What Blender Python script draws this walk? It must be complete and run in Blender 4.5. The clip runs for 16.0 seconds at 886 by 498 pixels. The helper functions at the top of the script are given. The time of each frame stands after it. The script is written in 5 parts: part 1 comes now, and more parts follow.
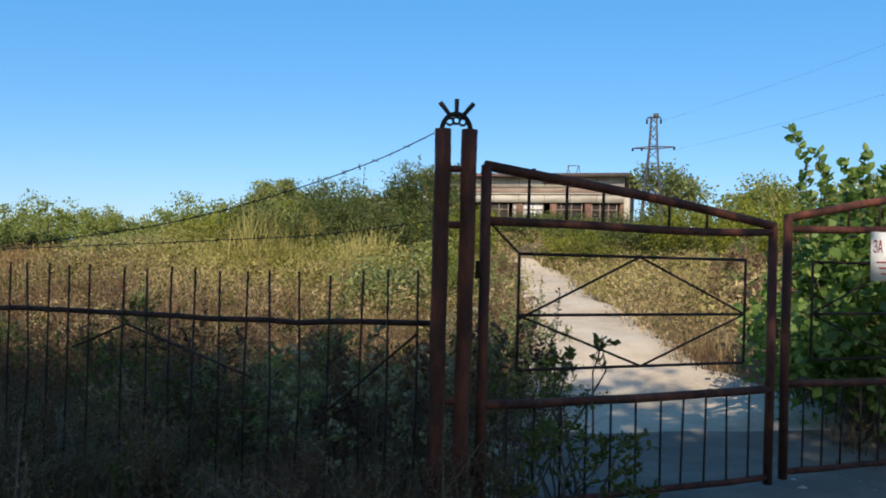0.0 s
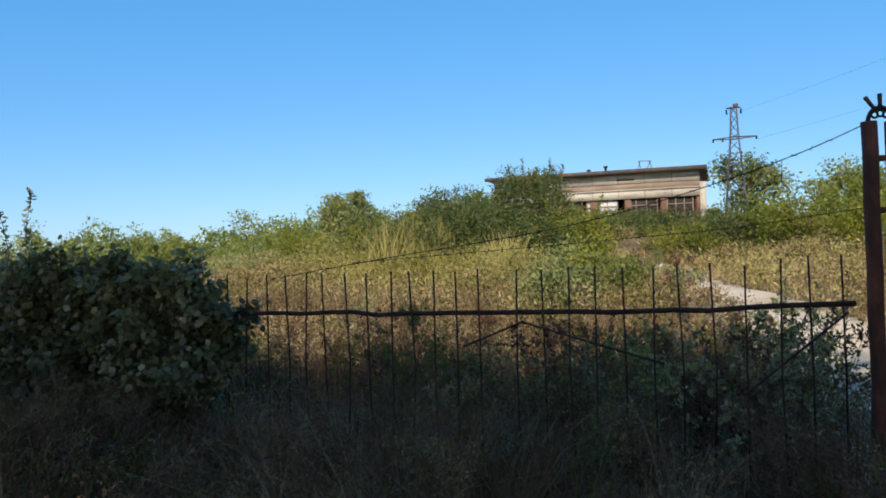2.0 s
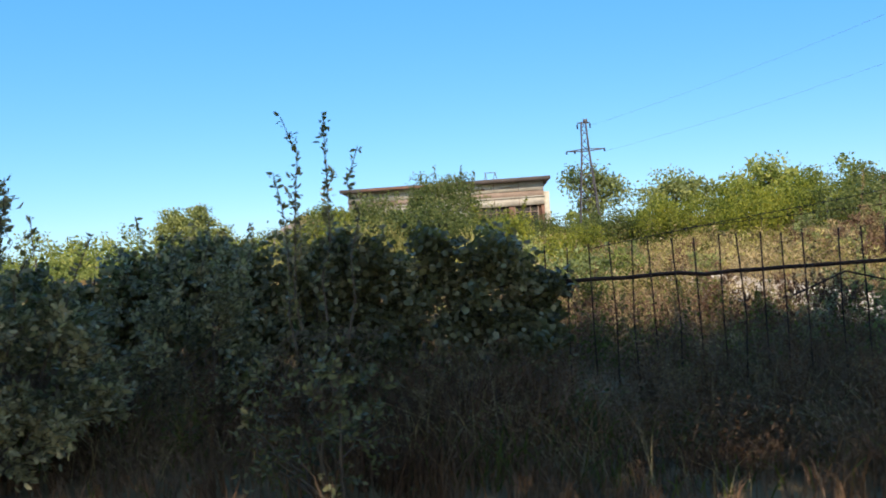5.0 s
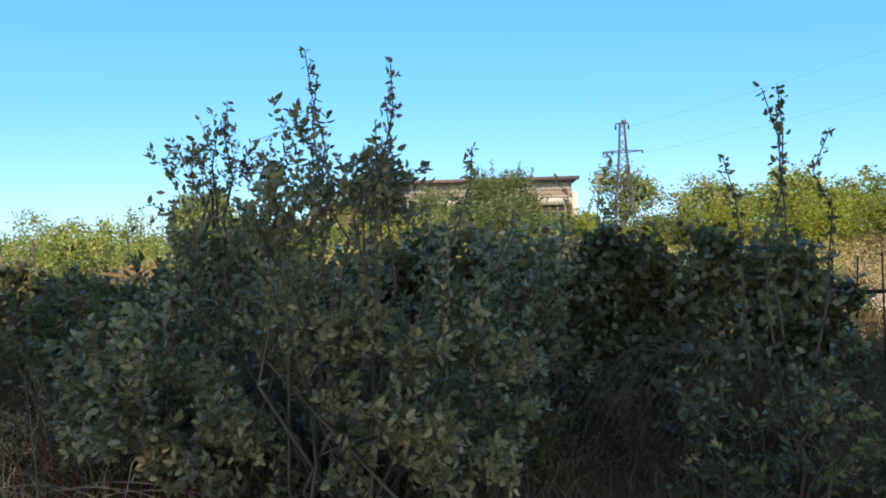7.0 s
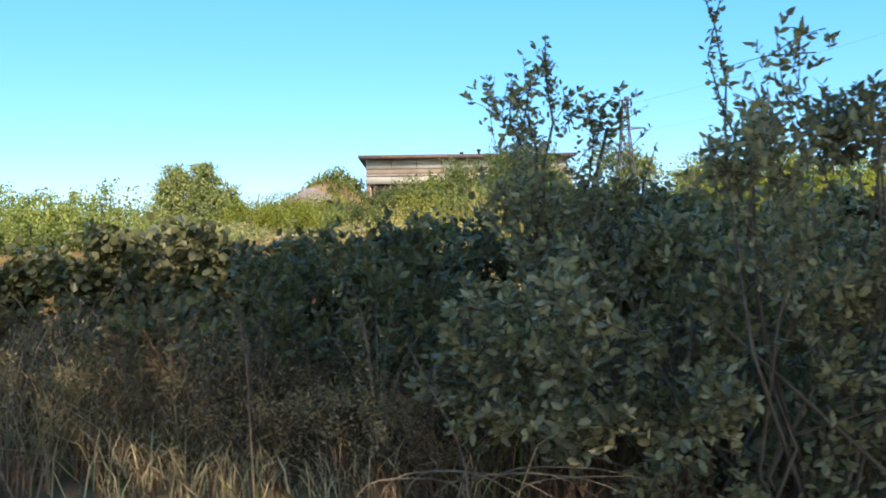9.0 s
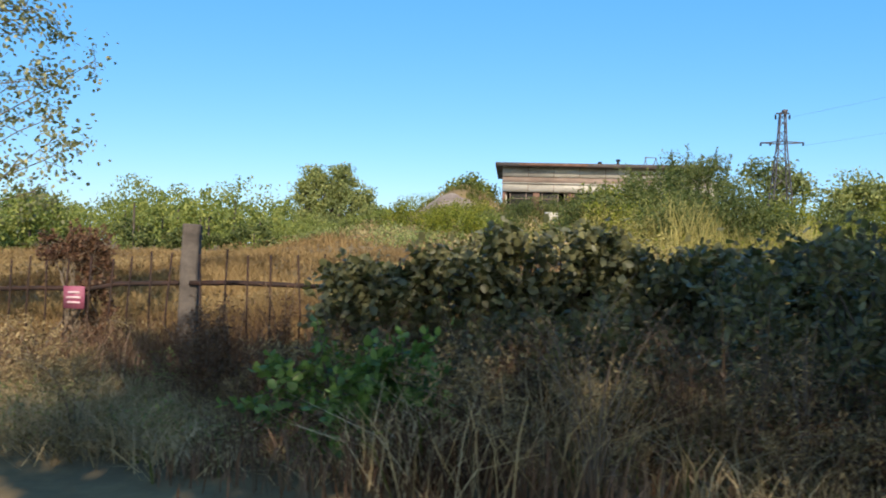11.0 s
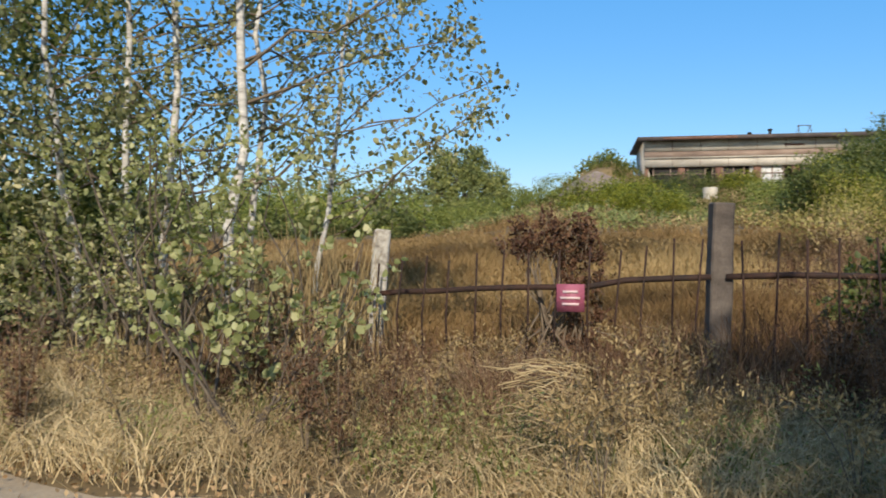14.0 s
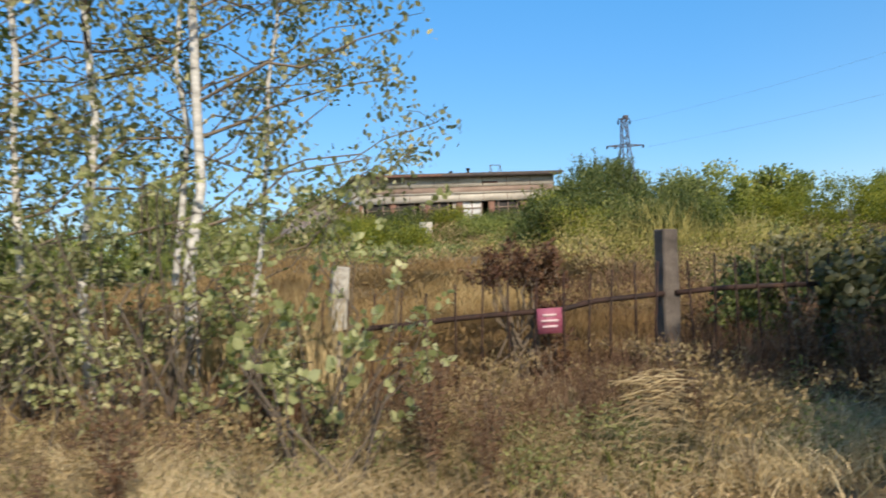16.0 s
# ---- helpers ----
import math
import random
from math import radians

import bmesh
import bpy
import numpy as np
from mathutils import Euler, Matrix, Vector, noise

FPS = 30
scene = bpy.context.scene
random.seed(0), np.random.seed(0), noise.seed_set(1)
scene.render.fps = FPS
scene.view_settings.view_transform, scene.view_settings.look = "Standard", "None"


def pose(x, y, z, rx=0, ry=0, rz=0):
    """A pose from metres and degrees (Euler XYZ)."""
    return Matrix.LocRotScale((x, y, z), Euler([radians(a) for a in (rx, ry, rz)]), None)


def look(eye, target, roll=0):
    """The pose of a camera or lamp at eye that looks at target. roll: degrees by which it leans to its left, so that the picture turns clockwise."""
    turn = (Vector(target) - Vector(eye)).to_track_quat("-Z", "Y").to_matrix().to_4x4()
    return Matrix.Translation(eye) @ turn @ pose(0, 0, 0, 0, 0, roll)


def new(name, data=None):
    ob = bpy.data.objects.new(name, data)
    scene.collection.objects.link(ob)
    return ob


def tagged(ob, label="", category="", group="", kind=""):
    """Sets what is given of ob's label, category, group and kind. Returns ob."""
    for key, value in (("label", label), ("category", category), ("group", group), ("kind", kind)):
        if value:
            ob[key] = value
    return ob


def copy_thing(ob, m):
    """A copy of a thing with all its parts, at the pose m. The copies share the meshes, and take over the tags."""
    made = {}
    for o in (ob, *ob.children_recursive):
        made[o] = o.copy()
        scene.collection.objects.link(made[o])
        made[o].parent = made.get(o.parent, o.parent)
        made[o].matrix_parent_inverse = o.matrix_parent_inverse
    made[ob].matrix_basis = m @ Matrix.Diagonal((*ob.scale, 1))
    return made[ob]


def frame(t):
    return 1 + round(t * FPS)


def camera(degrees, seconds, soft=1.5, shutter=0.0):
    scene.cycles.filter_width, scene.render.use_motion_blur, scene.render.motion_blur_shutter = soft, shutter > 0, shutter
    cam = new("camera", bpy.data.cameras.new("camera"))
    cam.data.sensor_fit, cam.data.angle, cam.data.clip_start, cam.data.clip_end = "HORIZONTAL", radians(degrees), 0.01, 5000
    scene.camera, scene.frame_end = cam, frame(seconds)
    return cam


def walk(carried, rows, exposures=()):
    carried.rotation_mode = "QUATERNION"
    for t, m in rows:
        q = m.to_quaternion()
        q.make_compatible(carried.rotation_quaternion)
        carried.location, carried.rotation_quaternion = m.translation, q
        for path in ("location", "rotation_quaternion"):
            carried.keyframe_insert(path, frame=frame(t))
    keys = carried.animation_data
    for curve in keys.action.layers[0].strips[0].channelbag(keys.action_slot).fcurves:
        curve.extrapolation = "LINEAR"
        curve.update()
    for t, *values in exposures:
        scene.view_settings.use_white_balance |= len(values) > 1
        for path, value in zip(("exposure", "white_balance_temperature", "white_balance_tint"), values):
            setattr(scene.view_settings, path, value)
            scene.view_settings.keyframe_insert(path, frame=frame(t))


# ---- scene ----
cam = camera(57.8, 16.0, soft=1.8, shutter=0.2)
PATH = [
    (0, (1.885, -0.678, 1.94), (1.19, 1.198, 1.956), 1.5),
    (0.5, (1.309, -1.014, 1.925), (0.579, 0.848, 1.926), 0.1),
    (1, (0.63, -1.472, 1.925), (-0.189, 0.352, 1.972), -2.4),
    (1.5, (0.011, -1.776, 1.907), (-0.823, 0.042, 1.934), -2.4),
    (2, (-0.692, -2.204, 1.872), (-1.456, -0.356, 1.902), -1.7),
    (2.5, (-1.317, -2.6, 1.795), (-1.92, -0.693, 1.83), -1.6),
    (3, (-2.19, -3.108, 1.736), (-2.635, -1.158, 1.792), -0.3),
    (5.5, (-6.902, -4.235, 1.624), (-7.101, -2.246, 1.664), -4.2),
    (6, (-7.725, -3.979, 1.689), (-7.974, -1.995, 1.715), -3.1),
    (6.5, (-8.35, -3.746, 1.741), (-8.612, -1.764, 1.784), -2.0),
    (7, (-8.942, -3.55, 1.787), (-9.103, -1.557, 1.824), -1.6),
    (7.5, (-9.506, -3.468, 1.796), (-9.601, -1.47, 1.807), -2.4),
    (8, (-10.181, -3.364, 1.767), (-10.253, -1.366, 1.725), -1.8),
    (8.5, (-10.793, -3.217, 1.739), (-10.887, -1.22, 1.699), -2.0),
    (9, (-11.404, -3.064, 1.71), (-11.458, -1.065, 1.69), -1.0),
    (9.5, (-11.994, -2.975, 1.703), (-12.077, -0.977, 1.718), -0.8),
    (12, (-15.405, -2.835, 1.691), (-15.966, -0.916, 1.683), 1.1),
    (12.5, (-16.03, -2.628, 1.71), (-16.724, -0.752, 1.744), 0.2),
    (13, (-16.66, -2.456, 1.657), (-17.345, -0.577, 1.666), -0.3),
    (13.5, (-17.222, -2.253, 1.648), (-17.919, -0.379, 1.603), 1.0),
    (14, (-17.775, -2.173, 1.663), (-18.254, -0.231, 1.617), -0.3),
    (14.5, (-18.291, -2.066, 1.67), (-18.401, -0.069, 1.616), -0.1),
    (15, (-18.842, -2.046, 1.689), (-18.53, -0.071, 1.696), -0.3),
    (15.5, (-19.375, -2.125, 1.672), (-18.875, -0.189, 1.733), -0.9),
    (16, (-20.017, -2.437, 1.687), (-19.717, -0.46, 1.715), -2.9),
]
walk(cam, [(t, look(eye, aim, roll)) for t, eye, aim, roll in PATH],
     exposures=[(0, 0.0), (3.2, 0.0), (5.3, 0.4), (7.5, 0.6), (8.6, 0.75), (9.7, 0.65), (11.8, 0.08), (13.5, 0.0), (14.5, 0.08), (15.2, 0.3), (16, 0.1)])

# ---- light ----
SUN_AZ, SUN_EL = radians(168.0), radians(33.0)  # compass bearing from +y towards +x
world = bpy.data.worlds.new("sky")
scene.world = world
world.use_nodes = True
wn = world.node_tree
sky = wn.nodes.new("ShaderNodeTexSky")
sky.sky_type = "NISHITA"
sky.sun_disc = False
sky.sun_elevation, sky.sun_rotation = SUN_EL, SUN_AZ
sky.air_density, sky.dust_density, sky.ozone_density = 1.0, 0.25, 2.0
wn.nodes["Background"].inputs["Strength"].default_value = 0.15
vivid = wn.nodes.new("ShaderNodeHueSaturation")
vivid.inputs["Saturation"].default_value = 1.15
wn.links.new(sky.outputs["Color"], vivid.inputs["Color"])
# deep clear blue away from the sun, paler towards it
clear = wn.nodes.new("ShaderNodeMix")
clear.data_type = "RGBA"
clear.inputs[7].default_value = (0.22, 2.6, 6.4, 1)
dome = wn.nodes.new("ShaderNodeTexCoord")
axes = wn.nodes.new("ShaderNodeVectorMath")
axes.operation = "DOT_PRODUCT"
axes.inputs[1].default_value = (-0.42, 0.91, 0)
away = wn.nodes.new("ShaderNodeMapRange")
for i, v in enumerate((-0.3, 0.6, 0.0, 0.54)):
    away.inputs[i + 1].default_value = v
wn.links.new(dome.outputs["Generated"], axes.inputs[0])
wn.links.new(axes.outputs["Value"], away.inputs[0])
wn.links.new(away.outputs[0], clear.inputs[0])
wn.links.new(vivid.outputs["Color"], clear.inputs[6])
wn.links.new(clear.outputs[2], wn.nodes["Background"].inputs["Color"])
sun = new("sun", bpy.data.lights.new("sun", "SUN"))
sun.data.energy, sun.data.angle, sun.data.color = 5.0, radians(0.55), (1.0, 0.88, 0.7)
to_sun = Vector((math.sin(SUN_AZ) * math.cos(SUN_EL), math.cos(SUN_AZ) * math.cos(SUN_EL), math.sin(SUN_EL)))
sun.matrix_world = look(to_sun * 60, (0, 0, 0))


# ---- materials ----
def base_material(name, rough=0.8, metal=0.0):
    m = bpy.data.materials.new(name)
    m.use_nodes = True
    nt = m.node_tree
    b = nt.nodes["Principled BSDF"]
    b.inputs["Roughness"].default_value = rough
    b.inputs["Metallic"].default_value = metal
    return m, nt, b


def ramp_node(nt, stops):
    r = nt.nodes.new("ShaderNodeValToRGB")
    while len(r.color_ramp.elements) < len(stops):
        r.color_ramp.elements.new(0.5)
    for e, (p, c) in zip(r.color_ramp.elements, stops):
        e.position, e.color = p, (*c, 1)
    return r


def noise_node(nt, scale, detail=5.0, rough=0.6, stretch=None):
    tc = nt.nodes.new("ShaderNodeTexCoord")
    n = nt.nodes.new("ShaderNodeTexNoise")
    n.inputs["Scale"].default_value, n.inputs["Detail"].default_value = scale, detail
    n.inputs["Roughness"].default_value = rough
    if stretch:
        mp = nt.nodes.new("ShaderNodeMapping")
        mp.inputs["Scale"].default_value = stretch
        nt.links.new(tc.outputs["Object"], mp.inputs["Vector"])
        nt.links.new(mp.outputs["Vector"], n.inputs["Vector"])
    else:
        nt.links.new(tc.outputs["Object"], n.inputs["Vector"])
    return n


def mix_color(nt, kind, fac, a, b):
    x = nt.nodes.new("ShaderNodeMix")
    x.data_type, x.blend_type = "RGBA", kind
    for sock, v in ((x.inputs[0], fac), (x.inputs[6], a), (x.inputs[7], b)):
        if hasattr(v, "node"):
            nt.links.new(v, sock)
        else:
            sock.default_value = v if not isinstance(v, tuple) else (*v, 1)
    return x.outputs[2]


def surface(name, stops, scale, rough=0.8, metal=0.0, bump=0.3, fine=None, stretch=None, fine_amount=0.5):
    """Two scales of noise: patches from the ramp, grain that darkens and lifts."""
    m, nt, b = base_material(name, rough, metal)
    big = noise_node(nt, scale, 6, 0.62, stretch)
    r = ramp_node(nt, stops)
    nt.links.new(big.outputs["Fac"], r.inputs["Fac"])
    small = noise_node(nt, fine or scale * 9, 4, 0.7, stretch)
    grain = ramp_node(nt, [(0.3, (0.55, 0.55, 0.55)), (0.7, (1.0, 1.0, 1.0))])
    nt.links.new(small.outputs["Fac"], grain.inputs["Fac"])
    col = mix_color(nt, "MULTIPLY", fine_amount, r.outputs["Color"], grain.outputs["Color"])
    nt.links.new(col, b.inputs["Base Color"])
    bp = nt.nodes.new("ShaderNodeBump")
    bp.inputs["Strength"].default_value, bp.inputs["Distance"].default_value = bump, 0.01
    nt.links.new(small.outputs["Fac"], bp.inputs["Height"])
    nt.links.new(bp.outputs["Normal"], b.inputs["Normal"])
    return m


def leaf_material(name, stops, through_light=0.35, rough=0.5, patch=1.2, gloss=0.3, vary=0.6):
    """Leaf by leaf colour, drifting in patches; light shines through."""
    m, nt, b = base_material(name, rough)
    geo = nt.nodes.new("ShaderNodeNewGeometry")
    big = noise_node(nt, patch, 2, 0.5)
    add = nt.nodes.new("ShaderNodeMath")
    add.operation = "MULTIPLY_ADD"
    add.inputs[1].default_value = 0.9 + (0.6 - vary) * 1.8
    nt.links.new(big.outputs["Fac"], add.inputs[0])
    half = nt.nodes.new("ShaderNodeMath")
    half.operation = "MULTIPLY_ADD"
    half.inputs[1].default_value, half.inputs[2].default_value = vary, -0.25 - (0.6 - vary) * 0.6
    nt.links.new(geo.outputs["Random Per Island"], half.inputs[0])
    nt.links.new(half.outputs[0], add.inputs[2])
    r = ramp_node(nt, stops)
    nt.links.new(add.outputs[0], r.inputs["Fac"])
    nt.links.new(r.outputs["Color"], b.inputs["Base Color"])
    b.inputs["Specular IOR Level"].default_value = gloss
    tr = nt.nodes.new("ShaderNodeBsdfTranslucent")
    warm = mix_color(nt, "MULTIPLY", 1.0, r.outputs["Color"], (1.5, 1.6, 0.7))
    nt.links.new(warm, tr.inputs["Color"])
    ms = nt.nodes.new("ShaderNodeMixShader")
    ms.inputs[0].default_value = through_light
    nt.links.new(b.outputs[0], ms.inputs[1])
    nt.links.new(tr.outputs[0], ms.inputs[2])
    nt.links.new(ms.outputs[0], nt.nodes["Material Output"].inputs["Surface"])
    return m


RUST = surface("rusty_pipe", [(0.25, (0.032, 0.016, 0.012)), (0.48, (0.097, 0.031, 0.019)), (0.66, (0.217, 0.068, 0.037)), (0.8, (0.068, 0.029, 0.022))], 7, 0.75, 0.25, 0.6, 60, (1, 1, 0.35))
RUST_DARK = surface("dark_rusty_bar", [(0.3, (0.022, 0.014, 0.011)), (0.6, (0.055, 0.026, 0.018)), (0.8, (0.1, 0.042, 0.024))], 9, 0.8, 0.2, 0.5, 70)
WIRE = surface("wire", [(0.3, (0.03, 0.026, 0.024)), (0.7, (0.08, 0.06, 0.05))], 20, 0.6, 0.6, 0.2)
BLACK_IRON = surface("black_iron", [(0.3, (0.012, 0.011, 0.011)), (0.7, (0.03, 0.022, 0.02))], 14, 0.6, 0.5, 0.4)
CONCRETE = surface("weathered_concrete", [(0.28, (0.054, 0.042, 0.035)), (0.5, (0.108, 0.087, 0.073)), (0.72, (0.175, 0.143, 0.118))], 5, 0.9, 0, 0.7, 45)
PALE_CONCRETE = surface("pale_concrete", [(0.3, (0.42, 0.38, 0.31)), (0.7, (0.66, 0.6, 0.49))], 3, 0.9, 0, 0.4, 40)
WHITEWASH = surface("flaking_whitewash", [(0.36, (0.2, 0.17, 0.14)), (0.5, (0.46, 0.43, 0.38)), (0.7, (0.62, 0.59, 0.54))], 8, 0.9, 0, 0.6, 50)
WALL_PANEL = surface("weathered_wall_panel", [(0.28, (0.27, 0.23, 0.19)), (0.5, (0.52, 0.47, 0.4)), (0.72, (0.68, 0.62, 0.53))], 0.55, 0.9, 0, 0.4, 6, (1, 1, 3))
WALL_STAIN = surface("brown_stained_wall", [(0.3, (0.2, 0.14, 0.11)), (0.6, (0.34, 0.25, 0.2)), (0.75, (0.42, 0.34, 0.28))], 0.7, 0.9, 0, 0.4, 7, (1, 1, 3))
ROOF = surface("bitumen_roof", [(0.3, (0.05, 0.042, 0.04)), (0.7, (0.12, 0.09, 0.08))], 1.2, 0.85, 0, 0.4)
# near-black tone that stands in for the unlit inside of the workshop
DARK_IN = surface("painted_dark_inside", [(0.3, (0.02, 0.017, 0.016)), (0.7, (0.05, 0.042, 0.04))], 1.0, 0.9)
FRAME_WHITE = surface("white_window_frame", [(0.3, (0.5, 0.5, 0.5)), (0.7, (0.75, 0.75, 0.74))], 4, 0.6)
BRICK_FAR = surface("brown_brick", [(0.3, (0.14, 0.07, 0.05)), (0.7, (0.26, 0.14, 0.1))], 2.0, 0.9)
GALV = surface("weathered_steel", [(0.3, (0.08, 0.075, 0.085)), (0.7, (0.17, 0.15, 0.16))], 3, 0.6, 0.4, 0.2)
SAND = surface("dusty_track", [(0.3, (0.48, 0.37, 0.26)), (0.5, (0.66, 0.53, 0.385)), (0.72, (0.76, 0.64, 0.49))], 0.9, 0.95, 0, 0.8, 18)
ASPHALT = surface("worn_asphalt", [(0.3, (0.291, 0.231, 0.157)), (0.55, (0.48, 0.383, 0.263)), (0.75, (0.626, 0.502, 0.347))], 0.8, 0.95, 0, 0.6, 35)
SOIL = surface("dry_grass_ground", [(0.28, (0.083, 0.058, 0.029)), (0.45, (0.165, 0.115, 0.051)), (0.6, (0.264, 0.18, 0.076)), (0.75, (0.132, 0.12, 0.043))], 0.5, 0.98, 0, 1.0, 9)
# asphalt tone lowered to carry the tree shade on the driveway
DRIVE_SHADE = surface("shade_toned_asphalt", [(0.3, (0.15, 0.125, 0.1)), (0.5, (0.23, 0.195, 0.155)), (0.72, (0.31, 0.265, 0.21))], 1.3, 0.95, 0, 0.7, 30)
CLAY = surface("bare_clay_bank", [(0.3, (0.2, 0.15, 0.12)), (0.6, (0.34, 0.27, 0.22)), (0.75, (0.28, 0.24, 0.16))], 1.1, 0.95, 0, 0.8, 12)
BARK = surface("grey_brown_bark", [(0.3, (0.06, 0.045, 0.035)), (0.7, (0.17, 0.135, 0.1))], 12, 0.9, 0, 0.7, 60, (1, 1, 0.3))
TWIG = surface("dry_twig", [(0.3, (0.11, 0.08, 0.055)), (0.7, (0.26, 0.2, 0.14))], 15, 0.9)
BIRCH = surface("white_birch_bark", [(0.34, (0.05, 0.045, 0.04)), (0.42, (0.44, 0.42, 0.39)), (0.7, (0.74, 0.72, 0.68))], 7, 0.8, 0, 0.4, 40, (0.6, 0.6, 2.2))
SIGN_WHITE = surface("enamel_white", [(0.3, (0.55, 0.55, 0.56)), (0.7, (0.74, 0.74, 0.74))], 4, 0.5)
SIGN_RED = surface("faded_red_paint", [(0.3, (0.288, 0.06, 0.111)), (0.7, (0.4, 0.128, 0.187))], 5, 0.55)
SIGN_PINK = surface("bleached_letters", [(0.3, (0.72, 0.5, 0.52)), (0.7, (0.8, 0.66, 0.66))], 6, 0.6)
LETTER = surface("dark_red_letters", [(0.3, (0.26, 0.05, 0.06)), (0.7, (0.36, 0.08, 0.08))], 6, 0.6)

L_VINE = leaf_material("vine_leaves", [(0.15, (0.062, 0.06, 0.029)), (0.5, (0.134, 0.129, 0.06)), (0.8, (0.218, 0.204, 0.099)), (0.97, (0.29, 0.191, 0.081))], 0.25, 0.42)
L_BUSH = leaf_material("bush_leaves", [(0.15, (0.105, 0.099, 0.056)), (0.5, (0.228, 0.21, 0.122)), (0.8, (0.372, 0.34, 0.207)), (0.98, (0.489, 0.379, 0.18))], 0.25, 0.38)
L_BIRCH = leaf_material("birch_leaves", [(0.12, (0.095, 0.102, 0.05)), (0.45, (0.185, 0.19, 0.09)), (0.72, (0.33, 0.315, 0.17)), (0.9, (0.6, 0.54, 0.3)), (1.0, (0.75, 0.67, 0.5))], 0.3, 0.4)
L_PALE = leaf_material("pale_poplar_leaves", [(0.15, (0.128, 0.145, 0.055)), (0.45, (0.271, 0.285, 0.125)), (0.75, (0.446, 0.45, 0.24)), (0.95, (0.627, 0.58, 0.36))], 0.4, 0.4)
L_WILLOW = leaf_material("willow_leaves", [(0.2, (0.05, 0.07, 0.022)), (0.5, (0.11, 0.135, 0.042)), (0.85, (0.21, 0.215, 0.075))], 0.35, 0.55, 0.6)
L_YELLOW = leaf_material("yellowing_leaves", [(0.2, (0.085, 0.111, 0.018)), (0.5, (0.201, 0.218, 0.03)), (0.85, (0.356, 0.333, 0.05))], 0.35, 0.55, 0.6)
L_FAR = leaf_material("far_leaves", [(0.2, (0.098, 0.128, 0.034)), (0.5, (0.194, 0.229, 0.059)), (0.85, (0.359, 0.355, 0.098))], 0.3, 0.6, 0.12)
L_GREYTREE = leaf_material("greyish_leaves", [(0.2, (0.125, 0.148, 0.066)), (0.5, (0.224, 0.256, 0.098)), (0.85, (0.374, 0.377, 0.141))], 0.3, 0.6, 0.3)
L_RUSSET = leaf_material("russet_leaves", [(0.2, (0.05, 0.024, 0.016)), (0.5, (0.115, 0.054, 0.033)), (0.85, (0.21, 0.12, 0.07))], 0.25, 0.7, 0.8)
G_DRY = leaf_material("dry_grass_blades", [(0.15, (0.161, 0.112, 0.058)), (0.5, (0.356, 0.265, 0.137)), (0.85, (0.575, 0.449, 0.252))], 0.1, 0.7, 0.7, gloss=0.08, vary=0.35)
G_STRAW = leaf_material("bleached_straw", [(0.15, (0.226, 0.16, 0.086)), (0.5, (0.495, 0.38, 0.214)), (0.85, (0.721, 0.585, 0.366))], 0.1, 0.7, 0.7, gloss=0.08, vary=0.35)
L_CREEPER = leaf_material("creeper_leaves", [(0.15, (0.066, 0.112, 0.028)), (0.5, (0.133, 0.213, 0.055)), (0.85, (0.254, 0.338, 0.099)), (0.98, (0.376, 0.375, 0.11))], 0.35, 0.4)
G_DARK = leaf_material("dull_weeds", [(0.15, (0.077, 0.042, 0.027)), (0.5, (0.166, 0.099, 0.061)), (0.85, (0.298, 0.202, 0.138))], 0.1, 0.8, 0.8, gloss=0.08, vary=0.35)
G_GREEN = leaf_material("green_weeds", [(0.2, (0.054, 0.063, 0.017)), (0.5, (0.116, 0.125, 0.032)), (0.85, (0.212, 0.199, 0.062))], 0.3, 0.6, 0.9, gloss=0.15, vary=0.4)
G_FIELD = leaf_material("orange_meadow", [(0.15, (0.14, 0.085, 0.04)), (0.5, (0.25, 0.165, 0.075)), (0.85, (0.36, 0.265, 0.13))], 0.1, 0.8, 0.15, gloss=0.08, vary=0.35)
G_REED = leaf_material("golden_reeds", [(0.2, (0.2, 0.18, 0.06)), (0.5, (0.36, 0.31, 0.11)), (0.85, (0.52, 0.46, 0.2))], 0.1, 0.6, 0.5, gloss=0.08, vary=0.35)
G_LITTER = leaf_material("fallen_leaves", [(0.2, (0.2, 0.12, 0.06)), (0.5, (0.4, 0.27, 0.15)), (0.85, (0.56, 0.42, 0.26))], 0.1, 0.8, 0.8, gloss=0.08, vary=0.35)


